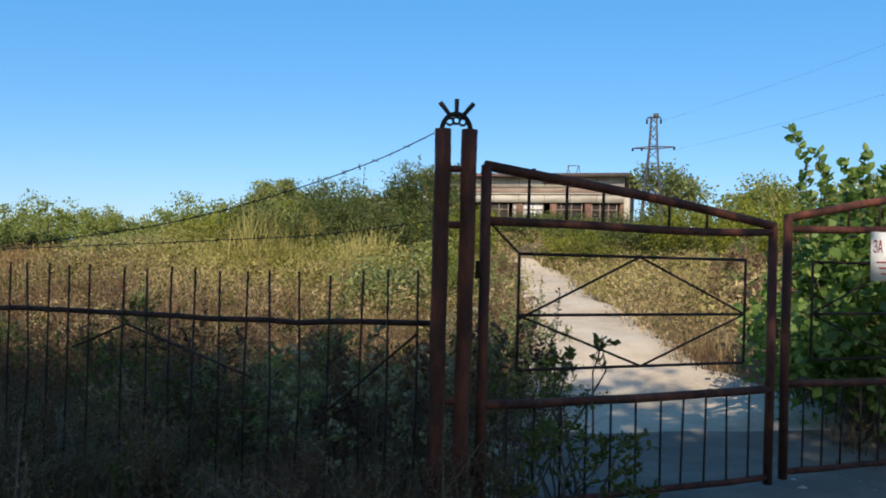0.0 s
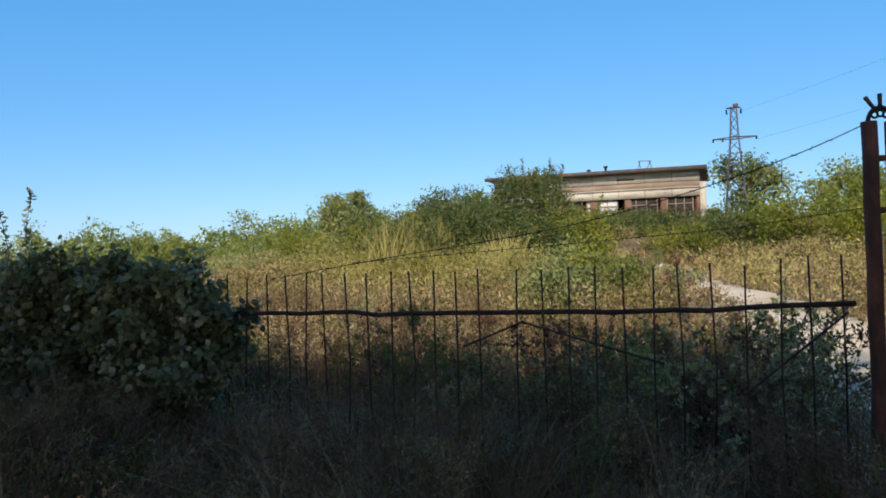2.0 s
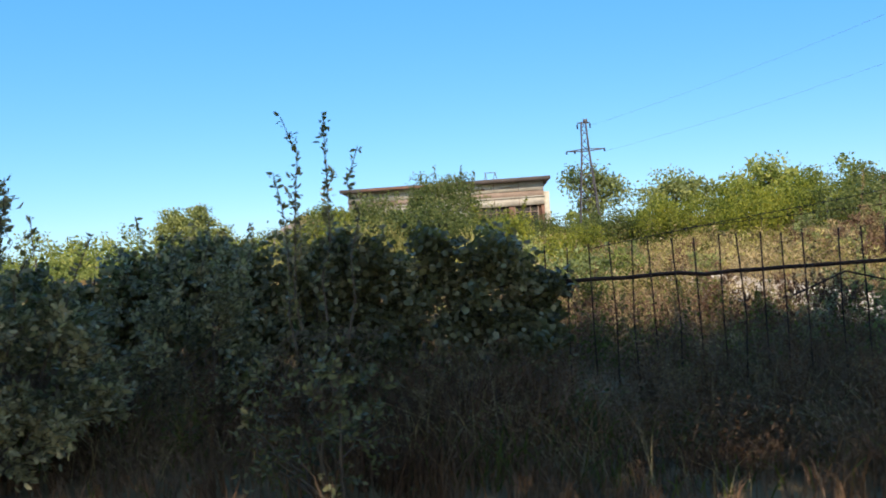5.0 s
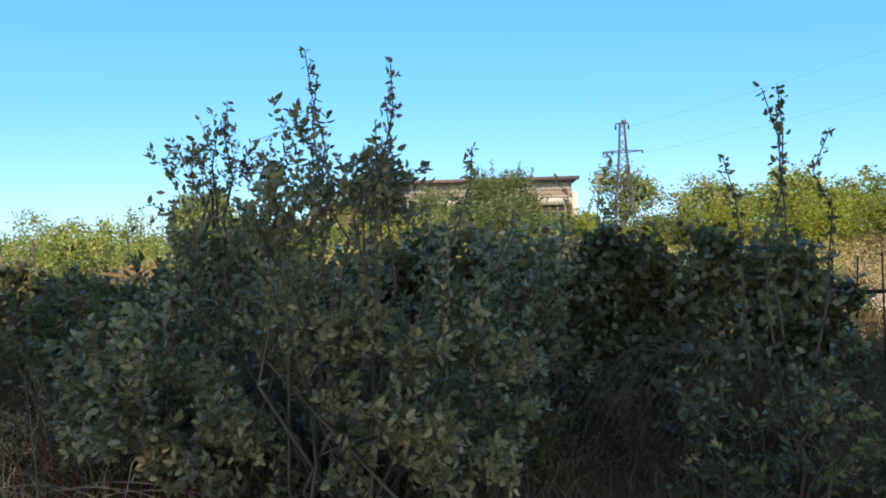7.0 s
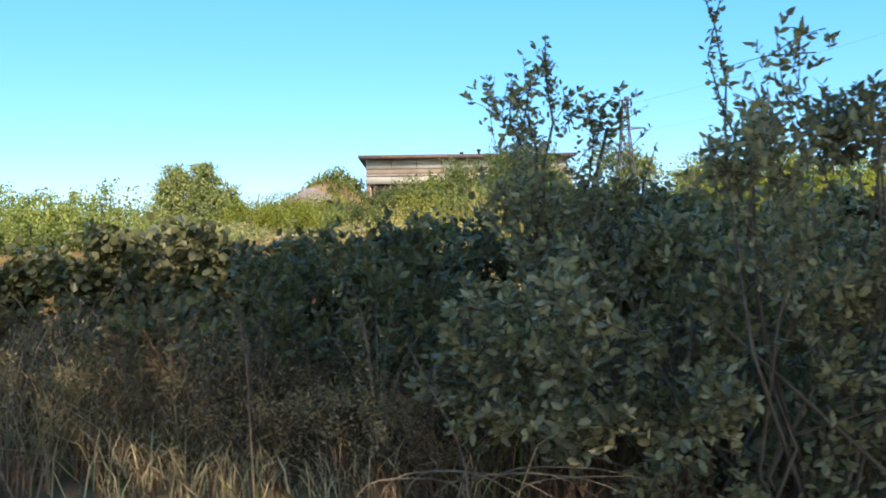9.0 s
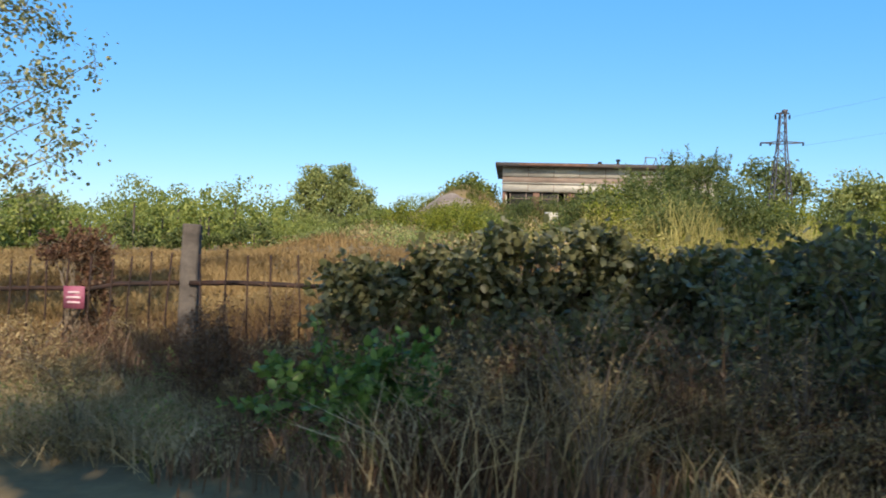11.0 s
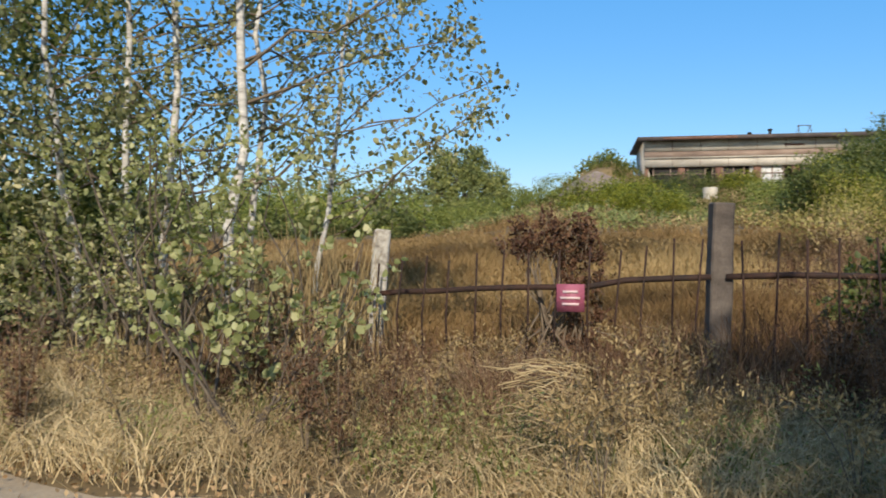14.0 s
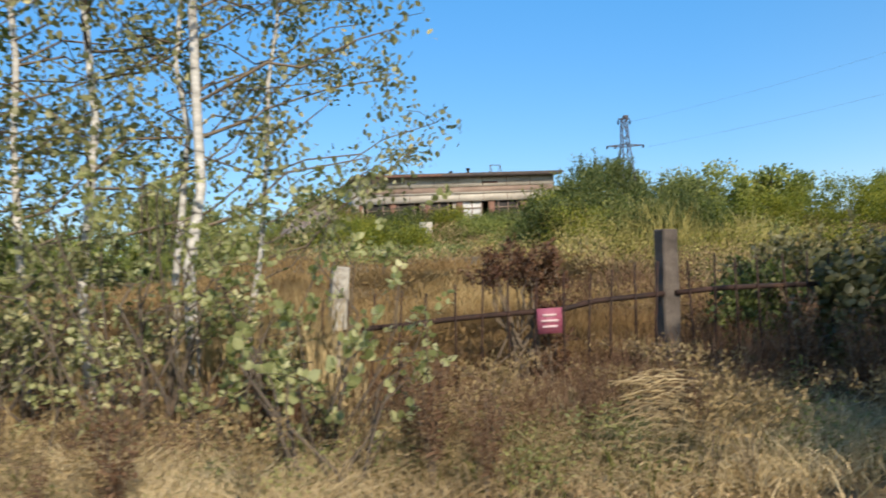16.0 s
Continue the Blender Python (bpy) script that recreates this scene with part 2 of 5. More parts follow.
# ---- geometry ----
class Geo:
    """Quads gathered in arrays, linked as one mesh."""

    def __init__(self, seed=0):
        self.v, self.f, self.n = [], [], 0
        self.rng = np.random.default_rng(seed)

    def add(self, v, f):
        self.v.append(np.asarray(v, float).reshape(-1, 3))
        self.f.append(np.asarray(f, int).reshape(-1, 4) + self.n)
        self.n += len(self.v[-1])
        return self

    def tube(self, pts, radii, sides=6, caps=True):
        pts = np.asarray(pts, float)
        k = len(pts)
        radii = np.full(k, radii, float) if np.isscalar(radii) else np.asarray(radii, float)
        tan = np.gradient(pts, axis=0)
        tan /= np.linalg.norm(tan, axis=1)[:, None] + 1e-9
        ref = np.array([0, 0, 1.0]) if abs(tan[:, 2]).mean() < 0.8 else np.array([1.0, 0, 0])
        a = np.cross(tan, ref)
        a /= np.linalg.norm(a, axis=1)[:, None] + 1e-9
        b = np.cross(tan, a)
        ang = np.arange(sides) * 2 * np.pi / sides
        ring = pts[:, None] + radii[:, None, None] * (np.cos(ang)[None, :, None] * a[:, None] + np.sin(ang)[None, :, None] * b[:, None])
        f = []
        for i in range(k - 1):
            for j in range(sides):
                f.append((i * sides + j, i * sides + (j + 1) % sides, (i + 1) * sides + (j + 1) % sides, (i + 1) * sides + j))
        if caps and sides % 2 == 0:
            for o, flip in ((0, True), ((k - 1) * sides, False)):
                for j in range(1, sides - 2, 2):
                    q = (o, o + j, o + j + 1, o + j + 2)
                    f.append(q[::-1] if flip else q)
        return self.add(ring, f)

    def box(self, c, s, turn=None, taper=1.0, bevel=0.0):
        sx, sy, sz = (x / 2 for x in s)
        v = np.array([(x * sx * (taper if z > 0 else 1), y * sy * (taper if z > 0 else 1), z * sz) for z in (-1, 1) for x, y in ((-1, -1), (1, -1), (1, 1), (-1, 1))])
        if turn is not None:
            v = v @ np.array(turn).T
        return self.add(v + np.asarray(c, float), [(3, 2, 1, 0), (4, 5, 6, 7), (0, 1, 5, 4), (1, 2, 6, 5), (2, 3, 7, 6), (3, 0, 4, 7)])

    def leaves(self, p, size, width=0.5, fold=0.18, droop=0.3, out=None, upward=0.0, fine=False, loose=1.0, face=0.0):
        """Folded leaf blades from points p; fine ones have a midrib and rounded sides, face turns them to the sky."""
        p = np.asarray(p, float)
        n = len(p)
        d = self.rng.normal(size=(n, 3)) * loose
        if out is not None:
            d += out
        d[:, 2] += upward - droop
        d /= np.linalg.norm(d, axis=1)[:, None] + 1e-9
        w = np.cross(d, self.rng.normal(size=(n, 3)) + face * np.array([0.1, -0.7, 1.2]))
        w /= np.linalg.norm(w, axis=1)[:, None] + 1e-9
        nn = np.cross(d, w)
        s = (np.asarray(size) * self.rng.uniform(0.55, 1.25, n))[:, None]
        if not fine:
            mid = p + d * s * 0.42
            v = np.stack([p, mid + w * s * width * 0.5 + nn * s * fold, p + d * s, mid - w * s * width * 0.5 + nn * s * fold], 1)
            return self.add(v, np.arange(4 * n).reshape(-1, 4))
        rows = [p]
        for side in (1, -1):
            for along, wide in ((0.3, 0.46), (0.68, 0.4)):
                rows.append(p + d * s * along + side * w * s * width * wide + nn * s * fold * 0.6)
        rows.append(p + d * s - nn * s * fold * 0.5)
        i = np.arange(n)[:, None] * 6
        return self.add(np.stack(rows, 1), np.concatenate([i + np.array([[0, 1, 2, 5]]), i + np.array([[5, 4, 3, 0]])], 0))

    def sprays(self, cc, n, reach, size, width, centre, droop=0.1, twig=None, face=0.7):
        """n leaves set alternately along twigs that spread outward from the clump centres cc."""
        k = len(cc)
        per = max(2, int(n / k / 9))
        m = k * per
        at = np.repeat(cc, per, 0) + self.rng.normal(size=(m, 3)) * reach * 0.5
        d = at - np.asarray(centre)
        d /= np.linalg.norm(d, axis=1)[:, None] + 1e-9
        d = d * 0.8 + self.rng.normal(size=(m, 3)) * 0.55 + np.array([0, 0, 0.3])
        d /= np.linalg.norm(d, axis=1)[:, None] + 1e-9
        L = (reach * self.rng.uniform(1.4, 3.2, m))[:, None]
        a = at - d * L * 0.45
        w = self.rng.integers(0, m, n)
        t = self.rng.uniform(0.08, 1, n)[:, None]
        side = np.cross(d[w], self.rng.normal(size=(n, 3)))
        side /= np.linalg.norm(side, axis=1)[:, None] + 1e-9
        p = a[w] + d[w] * L[w] * t + np.array([0, 0, -0.12]) * reach * 3 * t**2
        self.leaves(p, size, width, 0.14, droop, d[w] * 1.1 + side * 1.3, fine=True, loose=0.35, face=face)
        if twig is not None:
            for j in range(0, m, 2):
                twig.tube([a[j], a[j] + d[j] * L[j] * 0.55 - np.array([0, 0, 0.04 * reach]), a[j] + d[j] * L[j] - np.array([0, 0, 0.36 * reach])], [0.0035, 0.0025, 0.0012], 3, False)

    def blades(self, p, height, width, lean=0.35):
        """Bent tapering blades of grass from the ground points p."""
        p = np.asarray(p, float)
        n = len(p)
        h = (np.asarray(height) * self.rng.uniform(0.55, 1.3, n))[:, None]
        az = self.rng.uniform(0, 2 * np.pi, n)
        side = np.stack([np.cos(az), np.sin(az), np.zeros(n)], 1) * (np.asarray(width) * self.rng.uniform(0.6, 1.4, n))[:, None]
        az2 = self.rng.uniform(0, 2 * np.pi, n)
        go = np.stack([np.cos(az2), np.sin(az2), np.zeros(n)], 1) * h * (lean * self.rng.uniform(0.1, 1.6, n))[:, None]
        up = np.array([0, 0, 1.0]) * h
        mid, tip = p + up * 0.6 + go * 0.35, p + up * self.rng.uniform(0.85, 1.0, n)[:, None] + go
        v = np.stack([p - side, p + side, mid + side * 0.8, mid - side * 0.8, tip + side * 0.2, tip - side * 0.2], 1)
        i = np.arange(n)[:, None] * 6
        f = np.concatenate([i + np.array([[0, 1, 2, 3]]), i + np.array([[3, 2, 4, 5]])], 0)
        return self.add(v, f)

    def mesh(self, name, mat, smooth=False):
        me = bpy.data.meshes.new(name)
        v = np.concatenate(self.v)
        f = np.concatenate(self.f)
        me.vertices.add(len(v))
        me.vertices.foreach_set("co", v.astype(np.float32).ravel())
        me.loops.add(f.size)
        me.loops.foreach_set("vertex_index", f.astype(np.int32).ravel())
        me.polygons.add(len(f))
        me.polygons.foreach_set("loop_start", np.arange(0, f.size, 4, dtype=np.int32))
        me.update(calc_edges=True)
        if smooth:
            me.polygons.foreach_set("use_smooth", np.ones(len(f), bool))
        me.materials.append(mat)
        return me

    def ob(self, name, mat, parent=None, label="", smooth=False):
        o = new(name, self.mesh(name, mat, smooth))
        if parent is not None:
            o.parent = parent
            if parent.type == "EMPTY" or parent.location.length > 0:
                o.matrix_parent_inverse = Matrix.Translation(parent.location).inverted()
        return tagged(o, label)


def thing(name, at, label, category, group="", kind=""):
    e = new(name)
    e.location = at
    e.empty_display_size = 0.2
    return tagged(e, label, category, group, kind)


def step(a, b, x):
    t = np.clip((np.asarray(x, float) - a) / (b - a), 0, 1)
    return t * t * (3 - 2 * t)


def land(x, y):
    """Height of the ground."""
    x, y = np.asarray(x, float), np.asarray(y, float)
    verge = 0.45 * step(-3, -15, x)
    hill = 0.072 * np.clip(y - 6.5, 0, 38) * step(-28, -20, x) * (1 - 0.4 * step(30, 60, x)) + 0.018 * np.clip(y - 8, 0, 30)
    bank = 1.5 * np.exp(-(((x + 19.9) / 2.4) ** 2 + ((y - 44.8) / 3.6) ** 2))
    lump = 0.06 * np.sin(x * 1.3 + 0.4 * y) * np.sin(y * 0.9 - 0.5 * x) + 0.04 * np.sin(2.7 * x + 1) * np.sin(2.1 * y)
    dip = 0.42 * np.exp(-(((x + 3.6) / 3.2) ** 2)) * step(14, 25, y) * (1 - step(27, 36, y))
    dip = dip + 0.5 * np.exp(-(((x + 15.2) / 3.6) ** 2)) * step(19, 29, y) * (1 - step(40, 45, y))
    rough = step(1.4, 3.0, y)
    return verge + hill * step(6, 14, y) + bank - dip + lump * rough


def ground_points(rng, n, x0, x1, y0, y1):
    x, y = rng.uniform(x0, x1, n), rng.uniform(y0, y1, n)
    return np.stack([x, y, land(x, y)], 1)


# ---- large structure ----
def build_ground():
    xs = np.concatenate([-np.geomspace(700, 42, 16), np.arange(-40, 30, 0.5), np.geomspace(30, 700, 18)])
    ys = np.concatenate([-np.geomspace(500, 9, 14), np.arange(-8, 60, 0.5), np.geomspace(60, 900, 16)])
    X, Y = np.meshgrid(xs, ys)
    v = np.stack([X, Y, land(X, Y)], -1).reshape(-1, 3)
    nx, ny = len(xs), len(ys)
    i = (np.arange(ny - 1)[:, None] * nx + np.arange(nx - 1)[None]).reshape(-1)
    f = np.stack([i, i + 1, i + 1 + nx, i + nx], 1)
    return tagged(Geo().add(v, f).ob("ground", SOIL, smooth=True), "dry grassy ground rising to a low hill", "ground", kind="structure")


def ribbon(name, mat, centre, widths, lift, label, category):
    c = np.asarray(centre, float)
    t = np.linspace(0, len(c) - 1, len(c) * 14)
    k = np.arange(len(c))
    cx, cy, w = np.interp(t, k, c[:, 0]), np.interp(t, k, c[:, 1]), np.interp(t, k, widths)
    for _ in range(6):
        cx[1:-1], cy[1:-1] = (cx[:-2] + 2 * cx[1:-1] + cx[2:]) / 4, (cy[:-2] + 2 * cy[1:-1] + cy[2:]) / 4
    dx, dy = np.gradient(cx), np.gradient(cy)
    l = np.hypot(dx, dy) + 1e-9
    rng = np.random.default_rng(4)
    m = 9
    rows = []
    for j in range(m):
        s = (j / (m - 1) - 0.5) * w
        if j in (0, m - 1):
            s = s * (0.98 + 0.5 * np.convolve(rng.uniform(-0.5, 0.5, len(t) + 4), np.ones(5) / 5, "valid"))
        x, y = cx - dy / l * s, cy + dx / l * s
        rows.append(np.stack([x, y, land(x, y) + lift * (0.2 if j in (0, m - 1) else 1)], 1))
    v = np.stack(rows, 1).reshape(-1, 3)
    i = (np.arange(len(t) - 1)[:, None] * m + np.arange(m - 1)[None]).reshape(-1)
    f = np.stack([i, i + 1, i + 1 + m, i + m], 1)[:, ::-1]
    return tagged(Geo().add(v, f).ob(name, mat, smooth=True), label, category, kind="structure")


build_ground()
ribbon("road", ASPHALT, [(60, -1.5), (14, -0.5), (4, -1.2), (-3, -2.9), (-8, -3.4), (-13, -2.6), (-18, -1.7), (-25, -1.2), (-60, 1)], [5.2, 5.4, 5.4, 5.4, 5.6, 5.3, 5.15, 6.2, 7], 0.03, "worn grey asphalt lane with crumbling edges", "road")
ribbon("driveway", SAND, [(2.6, 0.8), (2.0, 6.2), (1.1, 9.6), (0.05, 11.7), (-0.45, 13.1), (-1.1, 15.2), (-2.4, 18.7), (-3.5, 23), (-4.5, 26.3), (-6.2, 28.6)], [6.0, 4.4, 3.6, 2.7, 2.5, 2.4, 1.9, 2.0, 2.4, 1.8], 0.035, "pale dusty dirt driveway winding uphill", "driveway")
# dark sheet over the sand, its colour deepens the shade by the gate
ribbon("drive_shade", DRIVE_SHADE, [(2.75, 1.2), (2.6, 4), (2.0, 6.6), (1.35, 8.6)], [6.4, 5.2, 4.6, 3.9], 0.042, "worn asphalt at the gate, darkened to stand for tree shade", "driveway")


# ---- gate ----
def vec(*a):
    return np.array(a, float)


GATE_A, GATE_B = vec(0.235, 4.6, 0), vec(2.13, 6.35, 0)
GDIR = (GATE_B - GATE_A) / np.linalg.norm(GATE_B - GATE_A)


def build_gatepost():
    g = thing("gatepost", (0.05, 4.45, 0), "twin rusty pipe gatepost with welded rungs and iron arch", "gatepost")
    rng = np.random.default_rng(2)
    for x, y in ((-0.025, 4.42), (0.135, 4.5)):
        z = np.linspace(-0.3, 2.8, 12)
        p = np.stack([x + 0.004 * rng.normal(size=12), y + 0.004 * rng.normal(size=12), z], 1)
        Geo().tube(p, 0.056, 12).ob("pipe", RUST, g, smooth=False)
    for z in (2.53, 2.15, 0.95):
        Geo().tube([(-0.03, 4.42, z), (0.14, 4.5, z)], 0.024, 8).ob("rung", RUST, g)
    a = np.linspace(0, math.pi, 15)
    mid, half = vec(0.055, 4.46, 2.79), vec(0.088, 0.044, 0)
    arch = mid + np.cos(a)[:, None] * half + np.sin(a)[:, None] * vec(0, 0, 0.115)
    arch = np.concatenate([[arch[0] - vec(0, 0, 0.04)], arch, [arch[-1] - vec(0, 0, 0.04)]])
    Geo().tube(arch, 0.017, 8).ob("arch", BLACK_IRON, g)
    for s in (-1, 0, 1):
        b = mid + half * s * 0.42 + vec(0, 0, 0.1)
        Geo().tube([b, b + half * s * 0.75 + vec(0, 0, 0.115 if s == 0 else 0.09)], [0.014, 0.017], 8).ob("spike", BLACK_IRON, g)
    for s in (-0.45, 0, 0.45):
        c = mid + half * s + vec(0, 0, 0.07 - 0.02 * abs(s))
        t = np.linspace(0, 2 * math.pi, 11)
        d = half / np.linalg.norm(half)
        Geo().tube(c + 0.024 * (np.cos(t)[:, None] * d + np.sin(t)[:, None] * vec(0, 0, 1)), 0.009, 6, False).ob("ring", BLACK_IRON, g)


def build_leaf(a, b, top_a, top_b, mid_a, mid_b, label, low):
    """A gate leaf between the stiles a and b (plan points)."""
    g = thing("gate_leaf", (*a[:2], 0), label, "gate", "leaves of the gate")

    def at(u, z):
        q = a + (b - a) * u
        return (q[0], q[1], z)

    rng = np.random.default_rng(int(a[0] * 10) + 3)

    def rail(name, za, zb, r, sag=0.012):
        us = np.linspace(-0.004, 1.004, 7)
        Geo().tube([at(u, za + (zb - za) * u - sag * math.sin(math.pi * max(0, min(1, u))) + rng.normal(0, 0.004)) for u in us], r, 10).ob(name, RUST, g, smooth=True)

    for u, zt in ((0, top_a), (1, top_b)):
        Geo().tube([at(u, low - 0.06), at(u + 0.002, 1.2), at(u, zt)], 0.038, 10).ob("stile", RUST, g, smooth=True)
    rail("top_rail", top_a, top_b, 0.036, -0.015)
    rail("middle_rail", mid_a, mid_b, 0.032)
    rail("lower_rail", low + 0.7, low + 0.71, 0.033)
    rail("bottom_rail", low, low, 0.026)
    for u in (0.13, 0.25, 0.37, 0.6, 0.74):
        Geo().tube([at(u, mid_a + (mid_b - mid_a) * u), at(u, top_a + (top_b - top_a) * u)], 0.012, 6).ob("short_bar", RUST_DARK, g)
    for i in range(11):
        u = 0.08 + i * 0.084
        Geo().tube([at(u + rng.normal(0, 0.003), low), at(u + rng.normal(0, 0.003), low + 0.7)], 0.0095, 6).ob("bar", RUST_DARK, g)
    # inner angle-iron panel with crossed braces
    lo, md, hi, l, r = 1.15, 1.535, 1.966, 0.105, 0.893
    for p, q in ((at(l, lo), at(l, hi)), (at(r, lo), at(r, hi)), (at(l, hi), at(r, hi)), (at(l, md), at(r, md)), (at(l, lo), at(r, lo))):
        Geo().tube([p, q], 0.011, 4).ob("panel_bar", RUST_DARK, g)
    for p, q in ((at(l, md - 0.03), at(0.5, hi)), (at(0.5, hi), at(r, md)), (at(l, md), at(0.51, lo)), (at(0.51, lo), at(r, md)), (at(0.02, 2.16), at(l, hi))):
        Geo().tube([p, q], 0.009, 4).ob("brace", RUST_DARK, g)
    for z in (0.5, 1.85):
        Geo().box(at(-0.012, z), (0.05, 0.05, 0.12)).ob("hinge", RUST_DARK, g)
    return g


build_gatepost()
build_leaf(GATE_A, GATE_B, 2.57, 2.25, 2.19, 2.19, "rusty pipe gate leaf with sloping top and braces", 0.22)
G2A = GATE_B + GDIR * 0.16
G2B = G2A + GDIR * 2.6
leaf_b = build_leaf(G2B, G2A, 2.75, 2.32, 2.33, 2.23, "rusty pipe gate leaf carrying a white sign", 0.25)


def build_padlock():
    c = GATE_B + GDIR * 0.06 - vec(0.02, -0.02, 0)
    g = thing("padlock", (c[0], c[1], 1.36), "dark rusty padlock on a hasp between the gate leaves", "padlock")
    Geo().box((c[0], c[1], 1.38), (0.07, 0.04, 0.085)).ob("lock_body", BLACK_IRON, g)
    t = np.linspace(0, math.pi, 9)
    d = GDIR
    Geo().tube(vec(c[0], c[1], 1.42) + 0.026 * np.cos(t)[:, None] * d + 0.045 * np.sin(t)[:, None] * vec(0, 0, 1), 0.007, 6).ob("shackle", BLACK_IRON, g)
    Geo().box((c[0], c[1], 1.47), (0.12, 0.014, 0.04), Matrix.Rotation(math.atan2(d[1], d[0]), 3, "Z")).ob("hasp", RUST, g)


build_padlock()


def build_gate_sign():
    d, n = GDIR, vec(GDIR[1], -GDIR[0], 0)
    w, h = 0.62, 0.42
    c = G2A + d * (0.885 + w / 2) + n * 0.05
    turn = Matrix.Rotation(math.atan2(d[1], d[0]), 3, "Z")
    g = thing("gate_sign", (c[0], c[1], 2.03), "white tin sign with dark red lettering wired to the gate", "sign")
    Geo().box((c[0], c[1], 2.03), (w, 0.006, h), turn).ob("plate", SIGN_WHITE, g)
    cu = bpy.data.curves.new("letters", "FONT")
    cu.body, cu.size, cu.extrude = "ЗА", 0.15, 0.002
    cu.materials.append(LETTER)
    o = new("letters", cu)
    q = G2A + d * 0.9 + n * 0.056
    o.matrix_world = Matrix.Translation((q[0], q[1], 2.06)) @ turn.to_4x4() @ pose(0, 0, 0, 90) @ Matrix.Diagonal((0.62, 1, 1, 1))
    bpy.context.view_layer.update()
    me = bpy.data.meshes.new_from_object(o.evaluated_get(bpy.context.evaluated_depsgraph_get()))
    m = o.matrix_world.copy()
    bpy.data.objects.remove(o)
    o = new("letters", me)
    o.parent = g
    o.matrix_parent_inverse = Matrix.Translation(g.location).inverted()
    o.matrix_basis = m
    for i in range(3):
        Geo().box((c[0] + n[0] * 0.006, c[1] + n[1] * 0.006, 1.98 - 0.05 * i), (w * (0.8 - 0.1 * i), 0.003, 0.014), turn).ob("text_bar", LETTER, g)


build_gate_sign()


# ---- fence ----
RAIL = [(-0.14, 4.58, 1.46), (-1.6, 4.56, 1.405), (-3.2, 4.56, 1.40), (-6, 4.5, 1.40), (-9, 4.3, 1.38), (-12, 4.1, 1.36), (-15, 3.85, 1.34), (-17.27, 3.7, 1.33), (-18.5, 3.75, 1.24), (-20.6, 4.15, 1.10), (-24, 4.8, 1.0)]


def rail_at(x):
    r = np.array(RAIL)[::-1]
    return vec(x, np.interp(x, r[:, 0], r[:, 1]), np.interp(x, r[:, 0], r[:, 2]))


def build_fence(x0, x1, gap, label, seed, lean=0.0):
    rng = np.random.default_rng(seed)
    o = rail_at(x0)
    g = thing("iron_fence", (x0, o[1], 0), label, "fence", "fence panels")
    xs = np.linspace(x0, x1, 12)
    p = np.array([rail_at(x) for x in xs])
    p[1:-1, 2] += rng.normal(0, 0.008, 10)
    Geo().tube(p, 0.022, 8).ob("rail", RUST_DARK, g)
    x = x0 - 0.09
    while x > x1:
        q = rail_at(x)
        low = float(land(x, q[1])) + 0.05
        ht = q[2] + (0.375 if x > -12 else 0.27) + rng.normal(0, 0.018)
        bow = rng.normal(0, 0.012)
        y = q[1] - 0.03
        Geo().tube([(x + rng.normal(0, 0.014), y, low), (x + bow, y, (low + ht) / 2), (x + lean + rng.normal(0, 0.014), y, ht)], 0.0085, 6).ob("bar", RUST_DARK, g)
        x -= gap * rng.uniform(0.88, 1.1)
    return g


f1 = build_fence(-0.14, -3.05, 0.232, "rusty iron bar fence among dark weeds", 1)
for p, q in (((-0.2, 4.5, 1.4), (-0.95, 4.5, 0.75)), ((-1.55, 4.52, 0.98), (-2.75, 4.52, 1.32)), ((-2.75, 4.52, 1.32), (-3.3, 4.52, 1.1))):
    Geo().tube([p, q], 0.01, 5).ob("brace", RUST_DARK, f1)
build_fence(-3.05, -6.1, 0.232, "rusty iron bar fence half swallowed by vines", 2)
build_fence(-6.1, -9.3, 0.232, "rusty iron bar fence grown through by bushes", 3)
build_fence(-9.3, -12.6, 0.232, "rusty iron bar fence buried in hedge leaves", 4)
build_fence(-12.6, -17.2, 0.225, "rusty iron bar fence ending at a concrete post", 5)
build_fence(-17.3, -20.5, 0.21, "rusty iron bar fence beside russet vine", 6, 0.03)


def build_wire(pts, seed, label, r=0.004):
    rng = np.random.default_rng(seed)
    g = thing("barbed_wire", pts[0], label, "wire")
    p = np.array(pts, float)
    t = np.linspace(0, len(p) - 1, 40)
    k = np.arange(len(p))
    q = np.stack([np.interp(t, k, p[:, i]) for i in range(3)], 1)
    for _ in range(8):
        q[1:-1] = (q[:-2] + 2 * q[1:-1] + q[2:]) / 4
    Geo().tube(q, r, 4).ob("strand", WIRE, g)
    b = Geo(seed)
    L = np.concatenate([[0], np.cumsum(np.linalg.norm(np.diff(q, axis=0), axis=1))])
    for s in np.arange(0.1, L[-1], 0.13):
        c = np.array([np.interp(s, L, q[:, i]) for i in range(3)])
        for _ in range(2):
            d = rng.normal(size=3)
            d *= 0.022 / np.linalg.norm(d)
            b.tube([c - d, c + d], 0.003, 4, False)
    tagged(b.ob("barbs", WIRE, g), kind="stuff")


build_wire([(-0.08, 4.4, 2.77), (-0.45, 4.44, 2.62), (-0.98, 4.45, 2.45), (-1.73, 4.45, 2.25), (-2.46, 4.45, 2.1), (-4.0, 4.45, 1.92), (-5.3, 4.45, 1.74)], 3, "slack barbed wire strung from the gatepost")
build_wire([(-0.08, 4.4, 2.17), (-0.98, 4.45, 2.06), (-2.4, 4.48, 1.98), (-4.4, 4.5, 1.88)], 4, "thin slack barbed wire above the fence", 0.003)
